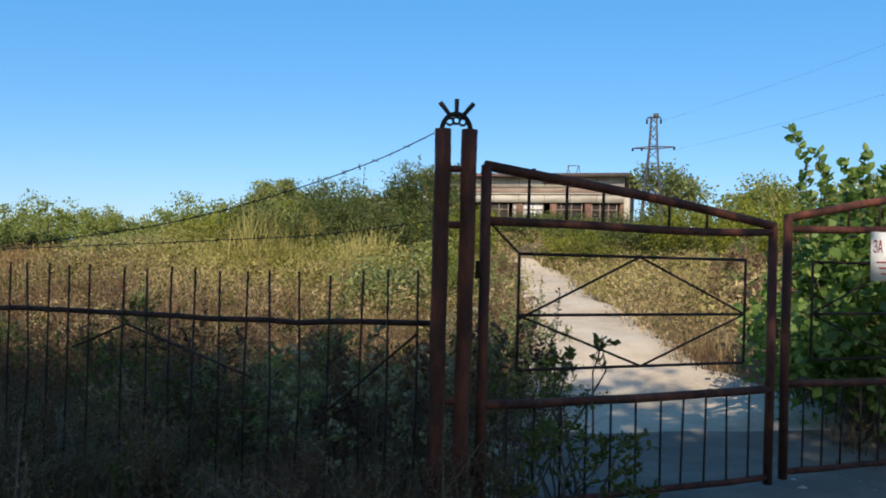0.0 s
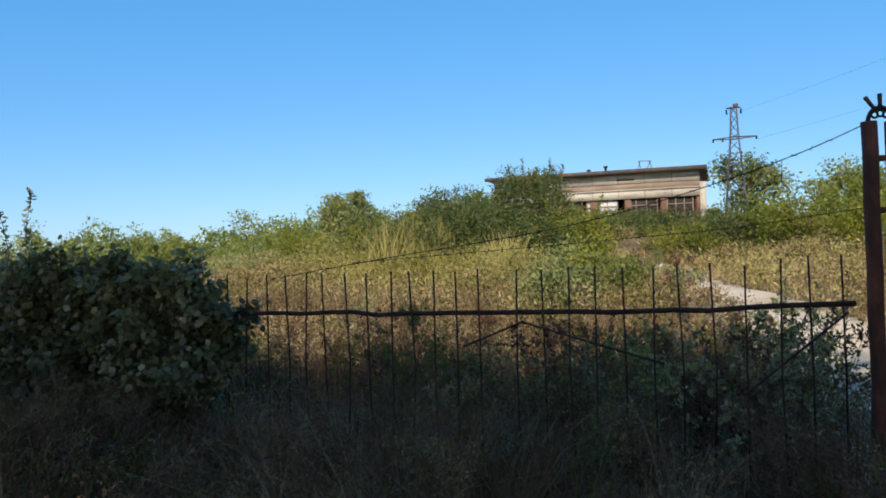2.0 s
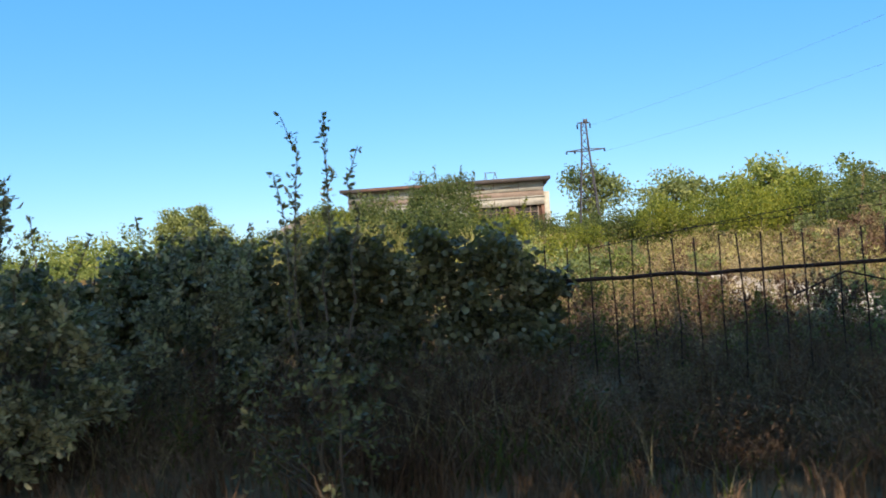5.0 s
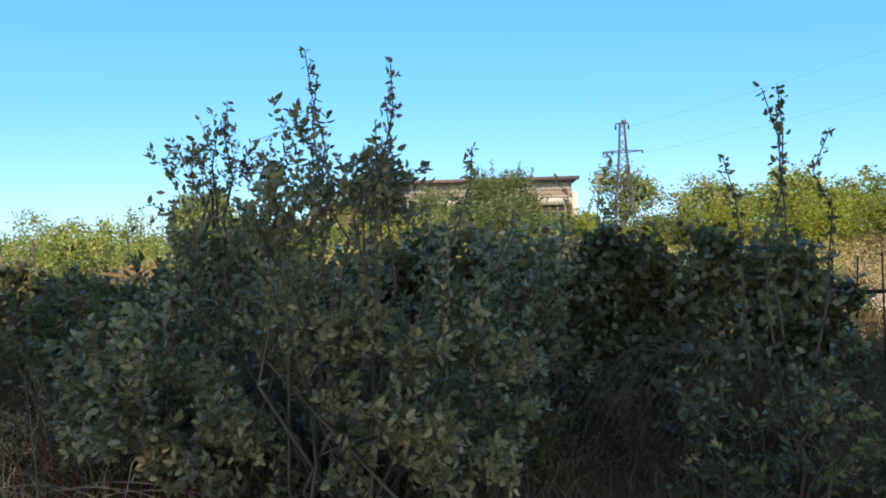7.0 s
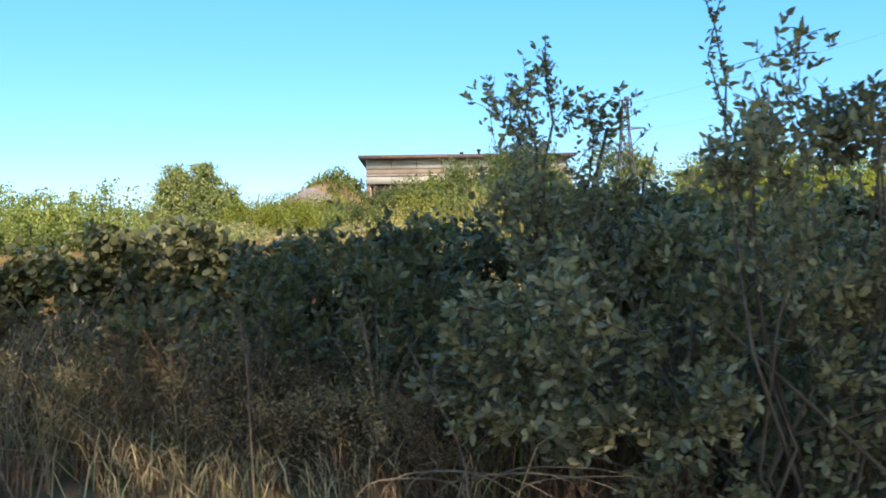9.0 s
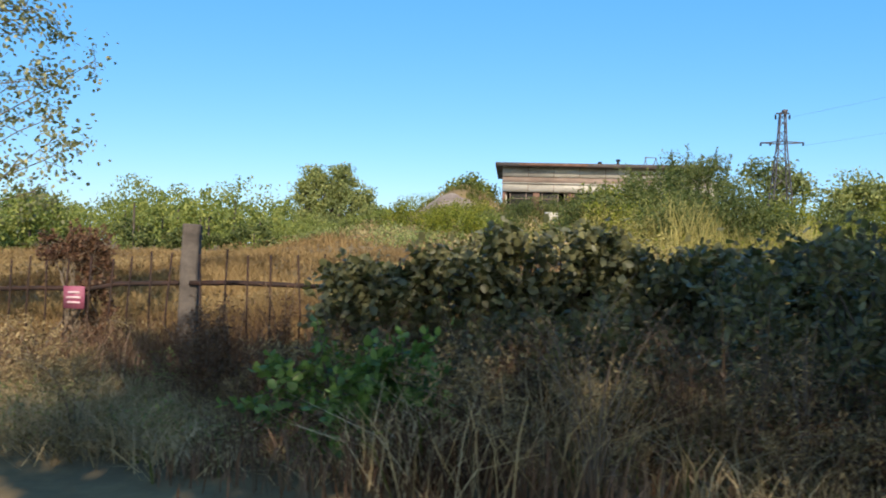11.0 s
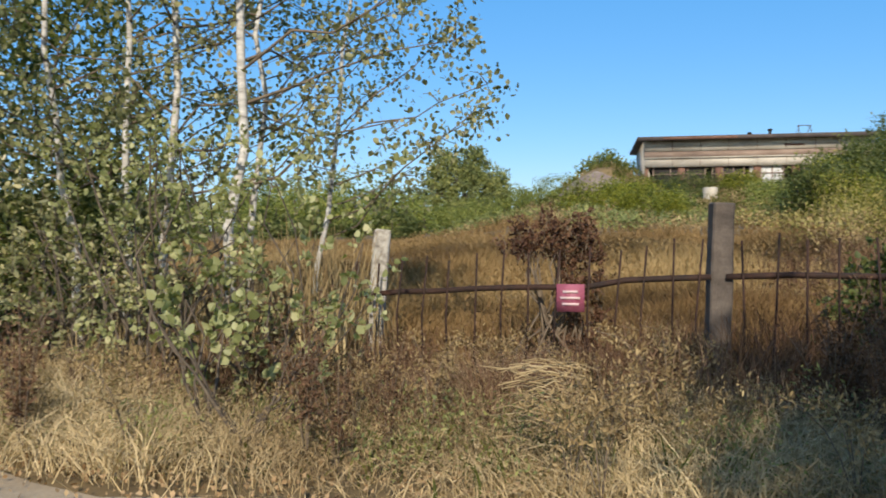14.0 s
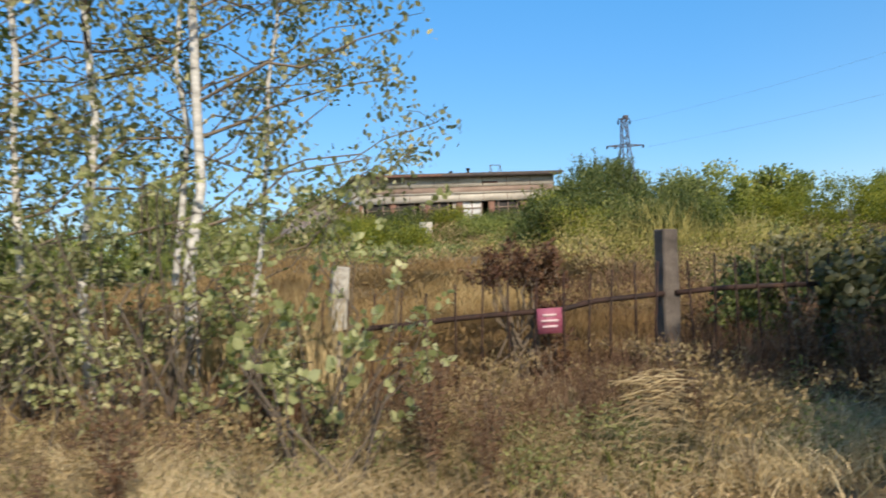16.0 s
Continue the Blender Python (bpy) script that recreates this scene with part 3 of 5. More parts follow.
Geo().tube([(-0.62, 4.45, 2.56), (-0.63, 4.45, 2.4)], 0.003, 4).ob("loose_end", WIRE, bpy.data.objects["barbed_wire"])


def build_concrete_post(x, y, top, size, mat, label, tilt=0.0):
    z0 = float(land(x, y))
    bm = bmesh.new()
    bmesh.ops.create_cube(bm, size=1)
    for v in bm.verts:
        v.co = Vector((v.co.x * size, v.co.y * size * 0.9, (v.co.z + 0.5) * (top - z0 + 0.3) - 0.3))
    bmesh.ops.subdivide_edges(bm, edges=[e for e in bm.edges if abs(e.verts[0].co.z - e.verts[1].co.z) > 0.5], cuts=9, use_grid_fill=True)
    bmesh.ops.bevel(bm, geom=[e for e in bm.edges], offset=0.012, segments=1, affect="EDGES")
    for v in bm.verts:
        v.co += Vector((noise.noise(v.co * 7), noise.noise(v.co * 7 + Vector((9, 0, 0))), 0.3 * noise.noise(v.co * 5))) * 0.012
    me = bpy.data.meshes.new("concrete_post")
    bm.to_mesh(me)
    bm.free()
    me.materials.append(mat)
    o = new("concrete_post", me)
    o.matrix_world = pose(x, y, z0, 0, tilt, 12)
    return tagged(o, label, "fence post", "fence posts")


build_concrete_post(-17.26, 3.78, 1.85, 0.155, CONCRETE, "rough grey concrete fence post in dry grass", 1.5)
build_concrete_post(-19.97, 4.2, 1.68, 0.14, WHITEWASH, "leaning fence post with flaking whitewash", 5)


# ---- building, tower ----
def build_building():
    z_top = 7.15
    a, b = vec(-17.55, 47.6, 0), vec(-4.75, 48.35, 0)
    d = (b - a) / np.linalg.norm(b - a)
    n = vec(-d[1], d[0], 0)
    L = np.linalg.norm(b - a)
    turn = Matrix.Rotation(math.atan2(d[1], d[0]), 3, "Z")
    g = thing("workshop", (*(a + d * L / 2 + n * 5)[:2], 3.4), "abandoned long low workshop with flat dark roof", "building")

    def at(u, back, z):
        q = a + d * u + n * back
        return (q[0], q[1], z)

    def slab(name, u0, u1, b0, b1, z0, z1, mat, parent=g, label=""):
        return Geo().box(at((u0 + u1) / 2, (b0 + b1) / 2, (z0 + z1) / 2), (u1 - u0, b1 - b0, z1 - z0), turn).ob(name, mat, parent, label)

    roof = slab("roof", -0.45, L + 0.45, -0.55, 9.6, z_top - 0.16, z_top, ROOF)
    slab("fascia", -0.42, L + 0.42, -0.6, -0.56, z_top - 0.24, z_top - 0.02, ROOF)
    slab("fascia", 1.0, 5.2, -0.62, -0.604, z_top - 0.2, z_top - 0.05, BRICK_FAR, g, "rust-red stretch of fascia")
    slab("wall", 0, L, 0.0, 0.3, 6.32, z_top - 0.16, WALL_PANEL, g, "stained upper wall band")
    slab("wall", 0, L, -0.05, 0.3, 5.38, 5.9, WALL_PANEL, g, "pale lower wall band")
    slab("wall", 0, L, 0.05, 0.3, 5.9, 6.32, WALL_STAIN, g, "brown stained wall band")
    slab("ledge", -0.05, L + 0.05, -0.14, 0.0, 5.88, 5.95, WALL_PANEL)
    for u in np.arange(1.6, L - 0.5, 1.6):
        slab("panel_joint", u - 0.02, u + 0.02, -0.012, 0.0, 6.34, z_top - 0.2, WALL_STAIN)
        slab("panel_joint", u - 0.02, u + 0.02, -0.064, -0.05, 5.4, 5.87, WALL_STAIN)
    slab("end_wall", 0, 0.3, 0.3, 9, 3.0, z_top - 0.16, WALL_PANEL)
    slab("end_wall", L - 0.3, L, 0.3, 9, 3.0, z_top - 0.16, BRICK_FAR)
    slab("back_wall", 0, L, 9, 9.3, 3.0, z_top - 0.16, WALL_PANEL)
    slab("floor_slab", 0.3, L - 0.3, 0.3, 9, 3.0, 3.2, CONCRETE)
    slab("plinth", 0, L, 0.1, 0.35, 2.8, 4.0, BRICK_FAR)
    # wall coloured near black so the rooms read as unlit
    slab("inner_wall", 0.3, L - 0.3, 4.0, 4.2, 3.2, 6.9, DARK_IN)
    for u in np.arange(0.0, L + 0.1, L / 6):
        slab("pier", max(u - 0.2, 0), min(u + 0.2, L), 0.06, 0.34, 4.0, 5.38, BRICK_FAR)
    # all but the white one are solid slabs coloured as unlit rooms
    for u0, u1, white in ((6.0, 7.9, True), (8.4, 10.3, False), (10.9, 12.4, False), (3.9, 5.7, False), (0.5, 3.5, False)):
        w = tagged(slab("window", u0, u1, 0.2, 0.22, 4.0, 5.38, FRAME_WHITE if white else DARK_IN), "pale blind window" if white else "broken window, its dark inside put in as colour")
        for k in np.linspace(u0, u1, 4):
            Geo().box(at(k, 0.16, 4.7), (0.06, 0.05, 1.38), turn).ob("mullion", WALL_STAIN, w)
        Geo().box(at((u0 + u1) / 2, 0.16, 4.95), (u1 - u0, 0.05, 0.06), turn).ob("transom", WALL_STAIN, w)
    slab("corner_pier", L + 0.004, L + 0.35, 0.0, 0.35, 3.0, 6.2, PALE_CONCRETE)
    slab("roof_edge_patch", 7.9, 9.0, -0.02, -0.014, 6.5, 6.62, BRICK_FAR)
    # small things on the roof
    def pipe(u, back, h, r):
        q = at(u, back, z_top)
        c = thing("roof_vent", q, "short dark vent pipe on the flat roof", "vent")
        Geo().tube([(q[0], q[1], z_top - 0.02), (q[0], q[1], z_top + h)], r, 8).ob("flue", BLACK_IRON, c)
        Geo().tube([(q[0], q[1], z_top + h - 0.02), (q[0], q[1], z_top + h + 0.1)], r * 1.7, 8).ob("cowl", BLACK_IRON, c)

    pipe(7.2, 0.5, 0.3, 0.08)
    pipe(6.1, 0.7, 0.16, 0.07)
    c = thing("roof_frame", at(9.4, 2, z_top), "thin bent metal frame standing on the roof", "frame")
    for u0, u1, h in ((8.95, 9.2, 0.75), (9.3, 9.1, 0.75), (9.55, 9.8, 0.72), (9.95, 9.8, 0.72)):
        Geo().tube([at(u0, 2, z_top - 0.02), at(u1, 2, z_top + h)], 0.025, 5).ob("leg", GALV, c)
    Geo().tube([at(9.1, 2, z_top + 0.75), at(9.85, 2, z_top + 0.72)], 0.025, 5).ob("crossbar", GALV, c)


build_building()


def build_pylon():
    x, y, z0, top = -2.42, 41.6, 2.9, 9.35
    g = thing("pylon", (x, y, z0), "weathered steel lattice power pylon with one wide crossarm", "pylon")

    def half(z):
        return np.interp(z, [z0, 5.2, 7.75, top], [0.62, 0.42, 0.2, 0.13])

    zs = [z0, 3.8, 4.6, 5.3, 5.95, 6.55, 7.1, 7.6, 8.05, 8.5, 8.95, top]
    corner = [(-1, -1), (1, -1), (1, 1), (-1, 1)]
    for sx, sy in corner:
        Geo().tube([(x + sx * half(z), y + sy * half(z), z) for z in zs], 0.035, 4).ob("leg", GALV, g)
    for i in range(len(zs) - 1):
        for k in range(4):
            a, b = corner[k], corner[(k + 1) % 4]
            p0, q1 = zs[i], zs[i + 1]
            if i % 2:
                a, b = b, a
            Geo().tube([(x + a[0] * half(p0), y + a[1] * half(p0), p0), (x + b[0] * half(q1), y + b[1] * half(q1), q1)], 0.02, 4).ob("lattice_bar", GALV, g)
    arm = Geo()
    for s in (-1, 1):
        for zz in (7.68, 7.82):
            arm.tube([(x, y, zz), (x + s * 1.08, y - s * 0.1, 7.75)], 0.03, 4)
    arm.ob("crossarm", GALV, g)
    for s, dz in ((-1, 0), (1, 0), (-0.55, 0)):
        q = (x + s * 1.05, y - s * 0.1, 7.75)
        Geo().tube([q, (q[0], q[1], 7.6)], [0.045, 0.06], 6).ob("insulator", BLACK_IRON, g)
    Geo().tube([(x - 0.35, y, top - 0.05), (x + 0.35, y, top - 0.05)], 0.04, 4).ob("top_arm", GALV, g)
    Geo().box((x + 0.1, y, top + 0.05), (0.25, 0.2, 0.2)).ob("top_block", GALV, g)
    for s, zz in ((-0.35, top - 0.12), (0.35, top - 0.12)):
        Geo().tube([(x + s, y, zz), (x + s, y, zz - 0.25)], 0.05, 6).ob("insulator", BLACK_IRON, g)


build_pylon()


def build_line(a, b, sag, label):
    t = np.linspace(0, 1, 30)[:, None]
    p = np.asarray(a) * (1 - t) + np.asarray(b) * t - vec(0, 0, sag) * 4 * t * (1 - t)
    tagged(Geo().tube(p, 0.004, 4).ob("power_line", GALV), label, "power line", "power lines")


build_line((-1.35, 41.5, 7.6), (34, 12, 17), 1.6, "thin dark power line rising from the pylon")
build_line((-2.1, 41.6, 9.1), (34, 14, 20), 1.6, "thin dark power line above the shrubs")


def build_well():
    x, y = -14.38, 40.4
    z = float(land(x, y)) - 0.1
    g = thing("concrete_ring", (x, y, z), "pale concrete well ring standing in the grass", "well ring")
    t = np.linspace(0, 2 * math.pi, 25)
    b = Geo()
    ring = np.stack([np.cos(t[:-1]), np.sin(t[:-1])], 1)
    v, f = [], []
    prof = [(0.36, 0), (0.36, 0.86), (0.34, 0.89), (0.28, 0.89), (0.27, 0.86), (0.27, 0.1)]
    for r, h in prof:
        v += [(x + r * c[0], y + r * c[1], z + h) for c in ring]
    for i in range(len(prof) - 1):
        f += [(i * 24 + j, i * 24 + (j + 1) % 24, (i + 1) * 24 + (j + 1) % 24, (i + 1) * 24 + j) for j in range(24)]
    b.add(v, f).ob("ring_wall", PALE_CONCRETE, g, smooth=True)


build_well()


# ---- plants ----
def clumps(rng, n, k, c, r, spread, shell=0.55):
    """n points in k clumps inside an ellipsoid round c."""
    d = rng.normal(size=(k, 3))
    d /= np.linalg.norm(d, axis=1)[:, None]
    d *= (rng.uniform(shell**3, 1, k) ** (1 / 3))[:, None]
    cc = np.asarray(c) + d * np.asarray(r)
    w = rng.integers(0, k, n)
    s = rng.uniform(0.5, 1.4, k)[w][:, None]
    return cc, cc[w] + np.clip(rng.normal(size=(n, 3)), -1.5, 1.5) * spread * s


def bend(rng, a, b, wob=0.06, k=5):
    t = np.linspace(0, 1, k)[:, None]
    p = np.asarray(a) * (1 - t) + np.asarray(b) * t
    L = np.linalg.norm(np.asarray(b) - np.asarray(a))
    p[1:-1] += rng.normal(size=(k - 2, 3)) * L * wob
    return p


def build_bush(name, x, y, r, h, n, size, mat, label, category="bush", k=40, spread=0.16, stems=9, shoots=(), seed=1, stem_mat=None, low=0.0, width=0.52, group="", thick=0.014):
    """A shrub: stems from the root, clumps of leaves, a few long shoots (dx, dy, top)."""
    rng = np.random.default_rng(seed)
    z0 = float(land(x, y))
    g = thing(name, (x, y, z0), label, category, group)
    c = (x, y, z0 + low + (h - low) * 0.52)
    cc, p = clumps(rng, n, k, c, (r[0], r[1], (h - low) * 0.48), spread, 0.35)
    leaf = Geo(seed)
    if spread < 0.19 and n > 250:
        cc = cc[cc[:, 2] > z0 + 0.12]
        twig = Geo()
        leaf.sprays(cc, n, spread, size, width, (x, y, z0 + h * 0.3), 0.1, twig)
        tagged(twig.ob("twig_spray", stem_mat or BARK, g), kind="stuff")
    else:
        leaf.leaves(p[p[:, 2] > z0 + 0.02], size, width, face=0.5)
    for i in range(stems):
        e = cc[rng.integers(0, len(cc))]
        q = bend(rng, (x + rng.normal(0, r[0] * 0.2), y + rng.normal(0, r[1] * 0.2), z0 - 0.05), e, 0.06)
        Geo().tube(q, np.linspace(thick, thick * 0.35, len(q)), 5, False).ob("stem", stem_mat or BARK, g)
    for dx, dy, top in shoots:
        b = vec(x + dx * 0.6, y + dy * 0.6, z0 + (top - z0) * 0.45)
        e = vec(x + dx, y + dy, top)
        q = bend(rng, b, e, 0.03, 6)
        Geo().tube(q, np.linspace(thick * 0.6, 0.003, 6), 5, False).ob("shoot", stem_mat or BARK, g)
        m = int(70 * (top - b[2]))
        t = rng.uniform(0.1, 1, m)
        pp = np.stack([np.interp(t, np.linspace(0, 1, 6), q[:, j]) for j in range(3)], 1)
        leaf.leaves(pp + rng.normal(size=(m, 3)) * 0.012, size * 0.9, width, 0.15, -0.5, fine=True, face=0.4)
    leaf.ob("foliage", mat, g)
    return g


def build_tree(name, x, y, h, trunk_r, lobes, n, size, mat, label, seed=1, bark=None, spread=0.5, category="tree", group="", k=26):
    """Tapered trunk, limbs to each lobe (dx, dy, z, radius), leaves in clumps."""
    rng = np.random.default_rng(seed)
    z0 = float(land(x, y))
    g = thing(name, (x, y, z0), label, category, group)
    bark = bark or BARK
    t = Geo(seed)
    spine = bend(rng, (x, y, z0 - 0.2), (x + rng.normal(0, 0.03) * h, y, z0 + h * 0.8), 0.02, 8)
    t.tube(spine, np.linspace(trunk_r, trunk_r * 0.25, 8), 8, False)
    t.ob("trunk", bark, g, smooth=True)
    leaf = Geo(seed + 1)
    tot = sum(l[3] ** 2 for l in lobes)
    for dx, dy, z, r in lobes:
        m = int(n * r * r / tot)
        cc, p = clumps(rng, m, k, (x + dx, y + dy, z), (r, r, r * 0.85), spread, 0.3)
        leaf.leaves(p, size, 0.6)
        s = spine[np.argmin(abs(spine[:, 2] - (z0 + (z - z0) * 0.55)))]
        limb = Geo()
        limb.tube(bend(rng, s, (x + dx, y + dy, z), 0.05), np.linspace(trunk_r * 0.45, trunk_r * 0.12, 5), 5, False)
        for e in cc[:7]:
            limb.tube(bend(rng, (x + dx, y + dy, z), e, 0.06, 4), np.linspace(trunk_r * 0.16, 0.012, 4), 4, False)
        limb.ob("limb", bark, g)
    leaf.ob("crown", mat, g)
    return g


def build_hedge(x0, x1, top, thick, n, size, mat, label, seed, y_off=-0.1, low=0.0, skirt=0.5):
    """Leaves hanging over the fence, with an uneven top and a spreading skirt."""
    rng = np.random.default_rng(seed)
    xm = (x0 + x1) / 2
    q = rail_at(xm)
    g = thing("vine", (xm, q[1], float(land(xm, q[1]))), label, "climbing vine", "vines on the fence")
    leaf = Geo(seed)
    k = int(abs(x1 - x0) * 60)
    cx = rng.uniform(min(x0, x1), max(x0, x1), k)
    f = rng.uniform(0, 1, k) ** 0.7
    edge = np.minimum(1, np.minimum(abs(cx - x0), abs(cx - x1)) / 0.5) ** 0.5
    zt = np.interp(cx, *zip(*sorted(top))) + 0.1 * np.sin(cx * 3.1 + seed) + 0.06 * np.sin(cx * 7.7)
    base = land(cx, cx * 0 + q[1])
    cz = base + low + (zt * (0.93 + 0.07 * edge) - base - low) * f
    cy = np.array([rail_at(a)[1] for a in cx]) + y_off + rng.normal(0, thick * 0.45, k) - skirt * (1 - f) ** 1.5 * rng.uniform(0, 1, k)
    cc = np.stack([cx, cy, cz], 1)
    w = rng.integers(0, k, n)
    p = cc[w] + rng.normal(size=(n, 3)) * 0.075
    p = p[p[:, 2] > land(p[:, 0], p[:, 1]) + 0.03]
    leaf.leaves(p, size, 0.8, 0.12, 0.35, vec(0, -0.55, 0), fine=True, loose=0.6, face=0.6)
    for i in range(int(abs(x1 - x0) * 7)):
        e = cc[rng.integers(0, k)]
        Geo().tube(bend(rng, (e[0] + rng.normal(0, 0.3), e[1] + rng.normal(0, 0.1), float(land(e[0], e[1]))), e, 0.07), np.linspace(0.01, 0.004, 5), 4, False).ob("stem", BARK, g)
    leaf.ob("foliage", mat, g)
    return g


# vines and hedge along the fence
build_hedge(-5.7, -8.3, [(-8.3, 1.9), (-7.3, 1.84), (-6.3, 1.9), (-5.9, 1.82), (-5.7, 1.6)], 0.38, 12500, 0.085, L_VINE, "dark green vine smothering the iron fence", 11)
build_hedge(-7.4, -10.4, [(-10.4, 2.0), (-8.5, 2.0), (-7.4, 1.95)], 0.38, 11500, 0.085, L_VINE, "dense dark vine hung over the rusty fence", 12)
build_hedge(-10.0, -13.2, [(-13.2, 1.75), (-11.5, 1.8), (-10, 1.9)], 0.38, 11500, 0.085, L_VINE, "dense green vine covering the fence", 13)
build_hedge(-12.8, -15.9, [(-15.9, 1.55), (-15, 1.75), (-12.8, 1.75)], 0.42, 13500, 0.085, L_VINE, "leafy green vine draped over the fence end", 14)

build_hedge(-5.9, -10.6, [(-10.6, 1.95), (-8, 2.0), (-5.9, 1.8)], 0.3, 7000, 0.08, L_BUSH, "thin mixed vine woven through the fence bars", 15, low=0.5)

# bushes before the fence
build_bush("bush", -10.1, 1.1, (1.45, 0.9), 1.55, 17500, 0.062, L_BUSH, "large grey-green leafy bush spreading over the verge", k=120, spread=0.1, stems=16, seed=21,
           shoots=[(0.9, -0.4, 2.15), (1.2, -0.2, 2.0), (-1.2, 0.2, 1.9), (0.35, 0.1, 2.2)])
build_bush("bush", -9.85, 0.62, (0.44, 0.4), 2.3, 3000, 0.052, L_BUSH, "upright leafy bush with two tall shoots", k=26, spread=0.13, seed=22, low=0.9, shoots=[(-0.3, 0.65, 3.13), (-0.2, 0.55, 2.95), (0.38, -0.42, 2.74), (0.34, -0.36, 2.6), (0.28, -0.3, 2.5), (0.75, -0.3, 2.35)])
build_bush("sapling_tree", -10.85, 1.85, (0.46, 0.4), 2.45, 2900, 0.052, L_BUSH, "slim young tree with bare lower stem and leafy top", "tree", k=28, spread=0.14, seed=23, low=1.0, thick=0.028,
           shoots=[(-0.03, 0.1, 2.98), (-0.25, 0, 2.7), (0.22, 0.1, 2.6), (0.65, 0.1, 2.3), (-0.1, 0.1, 2.8)])
build_bush("shoots", -7.45, 1.05, (0.5, 0.4), 1.1, 1100, 0.055, L_VINE, "two tall leafy shoots above a low shrub", "shrub", k=20, spread=0.13, seed=24, shoots=[(-0.1, -0.15, 2.69), (0.1, 0.2, 2.77), (0.35, 0.1, 2.5), (-0.25, 0.1, 2.35)])
build_bush("shoots", -8.2, 4.0, (0.5, 0.3), 1.6, 800, 0.07, L_BUSH, "thin leafy shoots rising from the vine", "shrub", k=12, spread=0.12, seed=25, shoots=[(-0.3, 0, 2.6), (0.25, 0, 2.75), (0.1, 0.1, 2.35)])
build_bush("bush", -9.1, 2.9, (0.85, 0.5), 1.75, 4500, 0.062, L_BUSH, "leafy grey-green bush pressed against the vine", k=60, spread=0.11, seed=34, shoots=[(-0.5, 0, 2.3), (0.2, 0, 2.2), (0.6, 0, 2.15)])
build_bush("bramble", -15.7, 5.0, (0.6, 0.45), 1.05, 3000, 0.06, L_WILLOW, "green bramble growing behind the fence", k=36, spread=0.12, seed=35, width=0.7)
build_bush("bramble", -14.6, 5.6, (1.0, 0.8), 1.35, 5500, 0.065, L_VINE, "dark bramble thicket behind the fence", k=60, spread=0.14, seed=36, width=0.7)
build_bush("bramble", -13.2, 6.6, (1.1, 0.9), 1.4, 5500, 0.065, L_VINE, "dark bramble thicket behind the vine", k=60, spread=0.14, seed=37, width=0.7)
build_bush("bush", -12.3, 2.6, (1.0, 0.7), 1.35, 4500, 0.075, L_VINE, "low dark bush in front of the vine", k=40, spread=0.16, seed=26)
build_bush("bush", -15.25, 1.85, (0.55, 0.45), 0.65, 2000, 0.065, L_CREEPER, "broad-leaved green creeper heaped beside the lane", k=18, spread=0.15, seed=27, width=0.85, shoots=[(-0.2, -0.1, 1.25), (0.1, 0, 1.15)])
build_bush("bush", -14.0, 2.9, (0.9, 0.6), 0.75, 4800, 0.065, L_VINE, "broad-leaved green creeper against the hedge", k=30, spread=0.18, seed=28, width=0.8)
build_bush("bush", 3.35, 9.2, (1.25, 1.1), 2.45, 8500, 0.12, L_CREEPER, "leafy green bush behind the gate with yellowing shoots", k=80, spread=0.2, seed=29, width=0.75, shoots=[(-1.0, -0.6, 3.4), (-0.75, -0.5, 3.15), (-0.45, -0.4, 3.1), (-0.25, -0.4, 3.2), (0.0, -0.4, 3.05), (0.3, -0.3, 3.0)])
build_bush("weed_clump", 0.75, 4.9, (0.7, 0.4), 0.75, 900, 0.06, G_GREEN, "straggling green weeds at the foot of the gate", "weeds", k=14, spread=0.13, seed=30, stems=14)
build_bush("weed_clump", 0.75, 5.4, (0.35, 0.25), 1.5, 350, 0.06, G_GREEN, "tall leafy weed growing through the gate", "weeds", k=9, spread=0.1, seed=31, stems=8)
build_bush("russet_vine", -18.2, 3.93, (0.17, 0.1), 1.32, 2400, 0.035, L_RUSSET, "withered russet vine climbing the fence bars", "climbing vine", k=34, spread=0.06, seed=32, stems=14, stem_mat=TWIG)
build_bush("russet_vine", -18.45, 3.95, (0.48, 0.16), 1.26, 3000, 0.035, L_RUSSET, "withered brown vine arching over the fence top", "climbing vine", k=40, spread=0.07, seed=33, stems=16, low=0.92, stem_mat=TWIG)


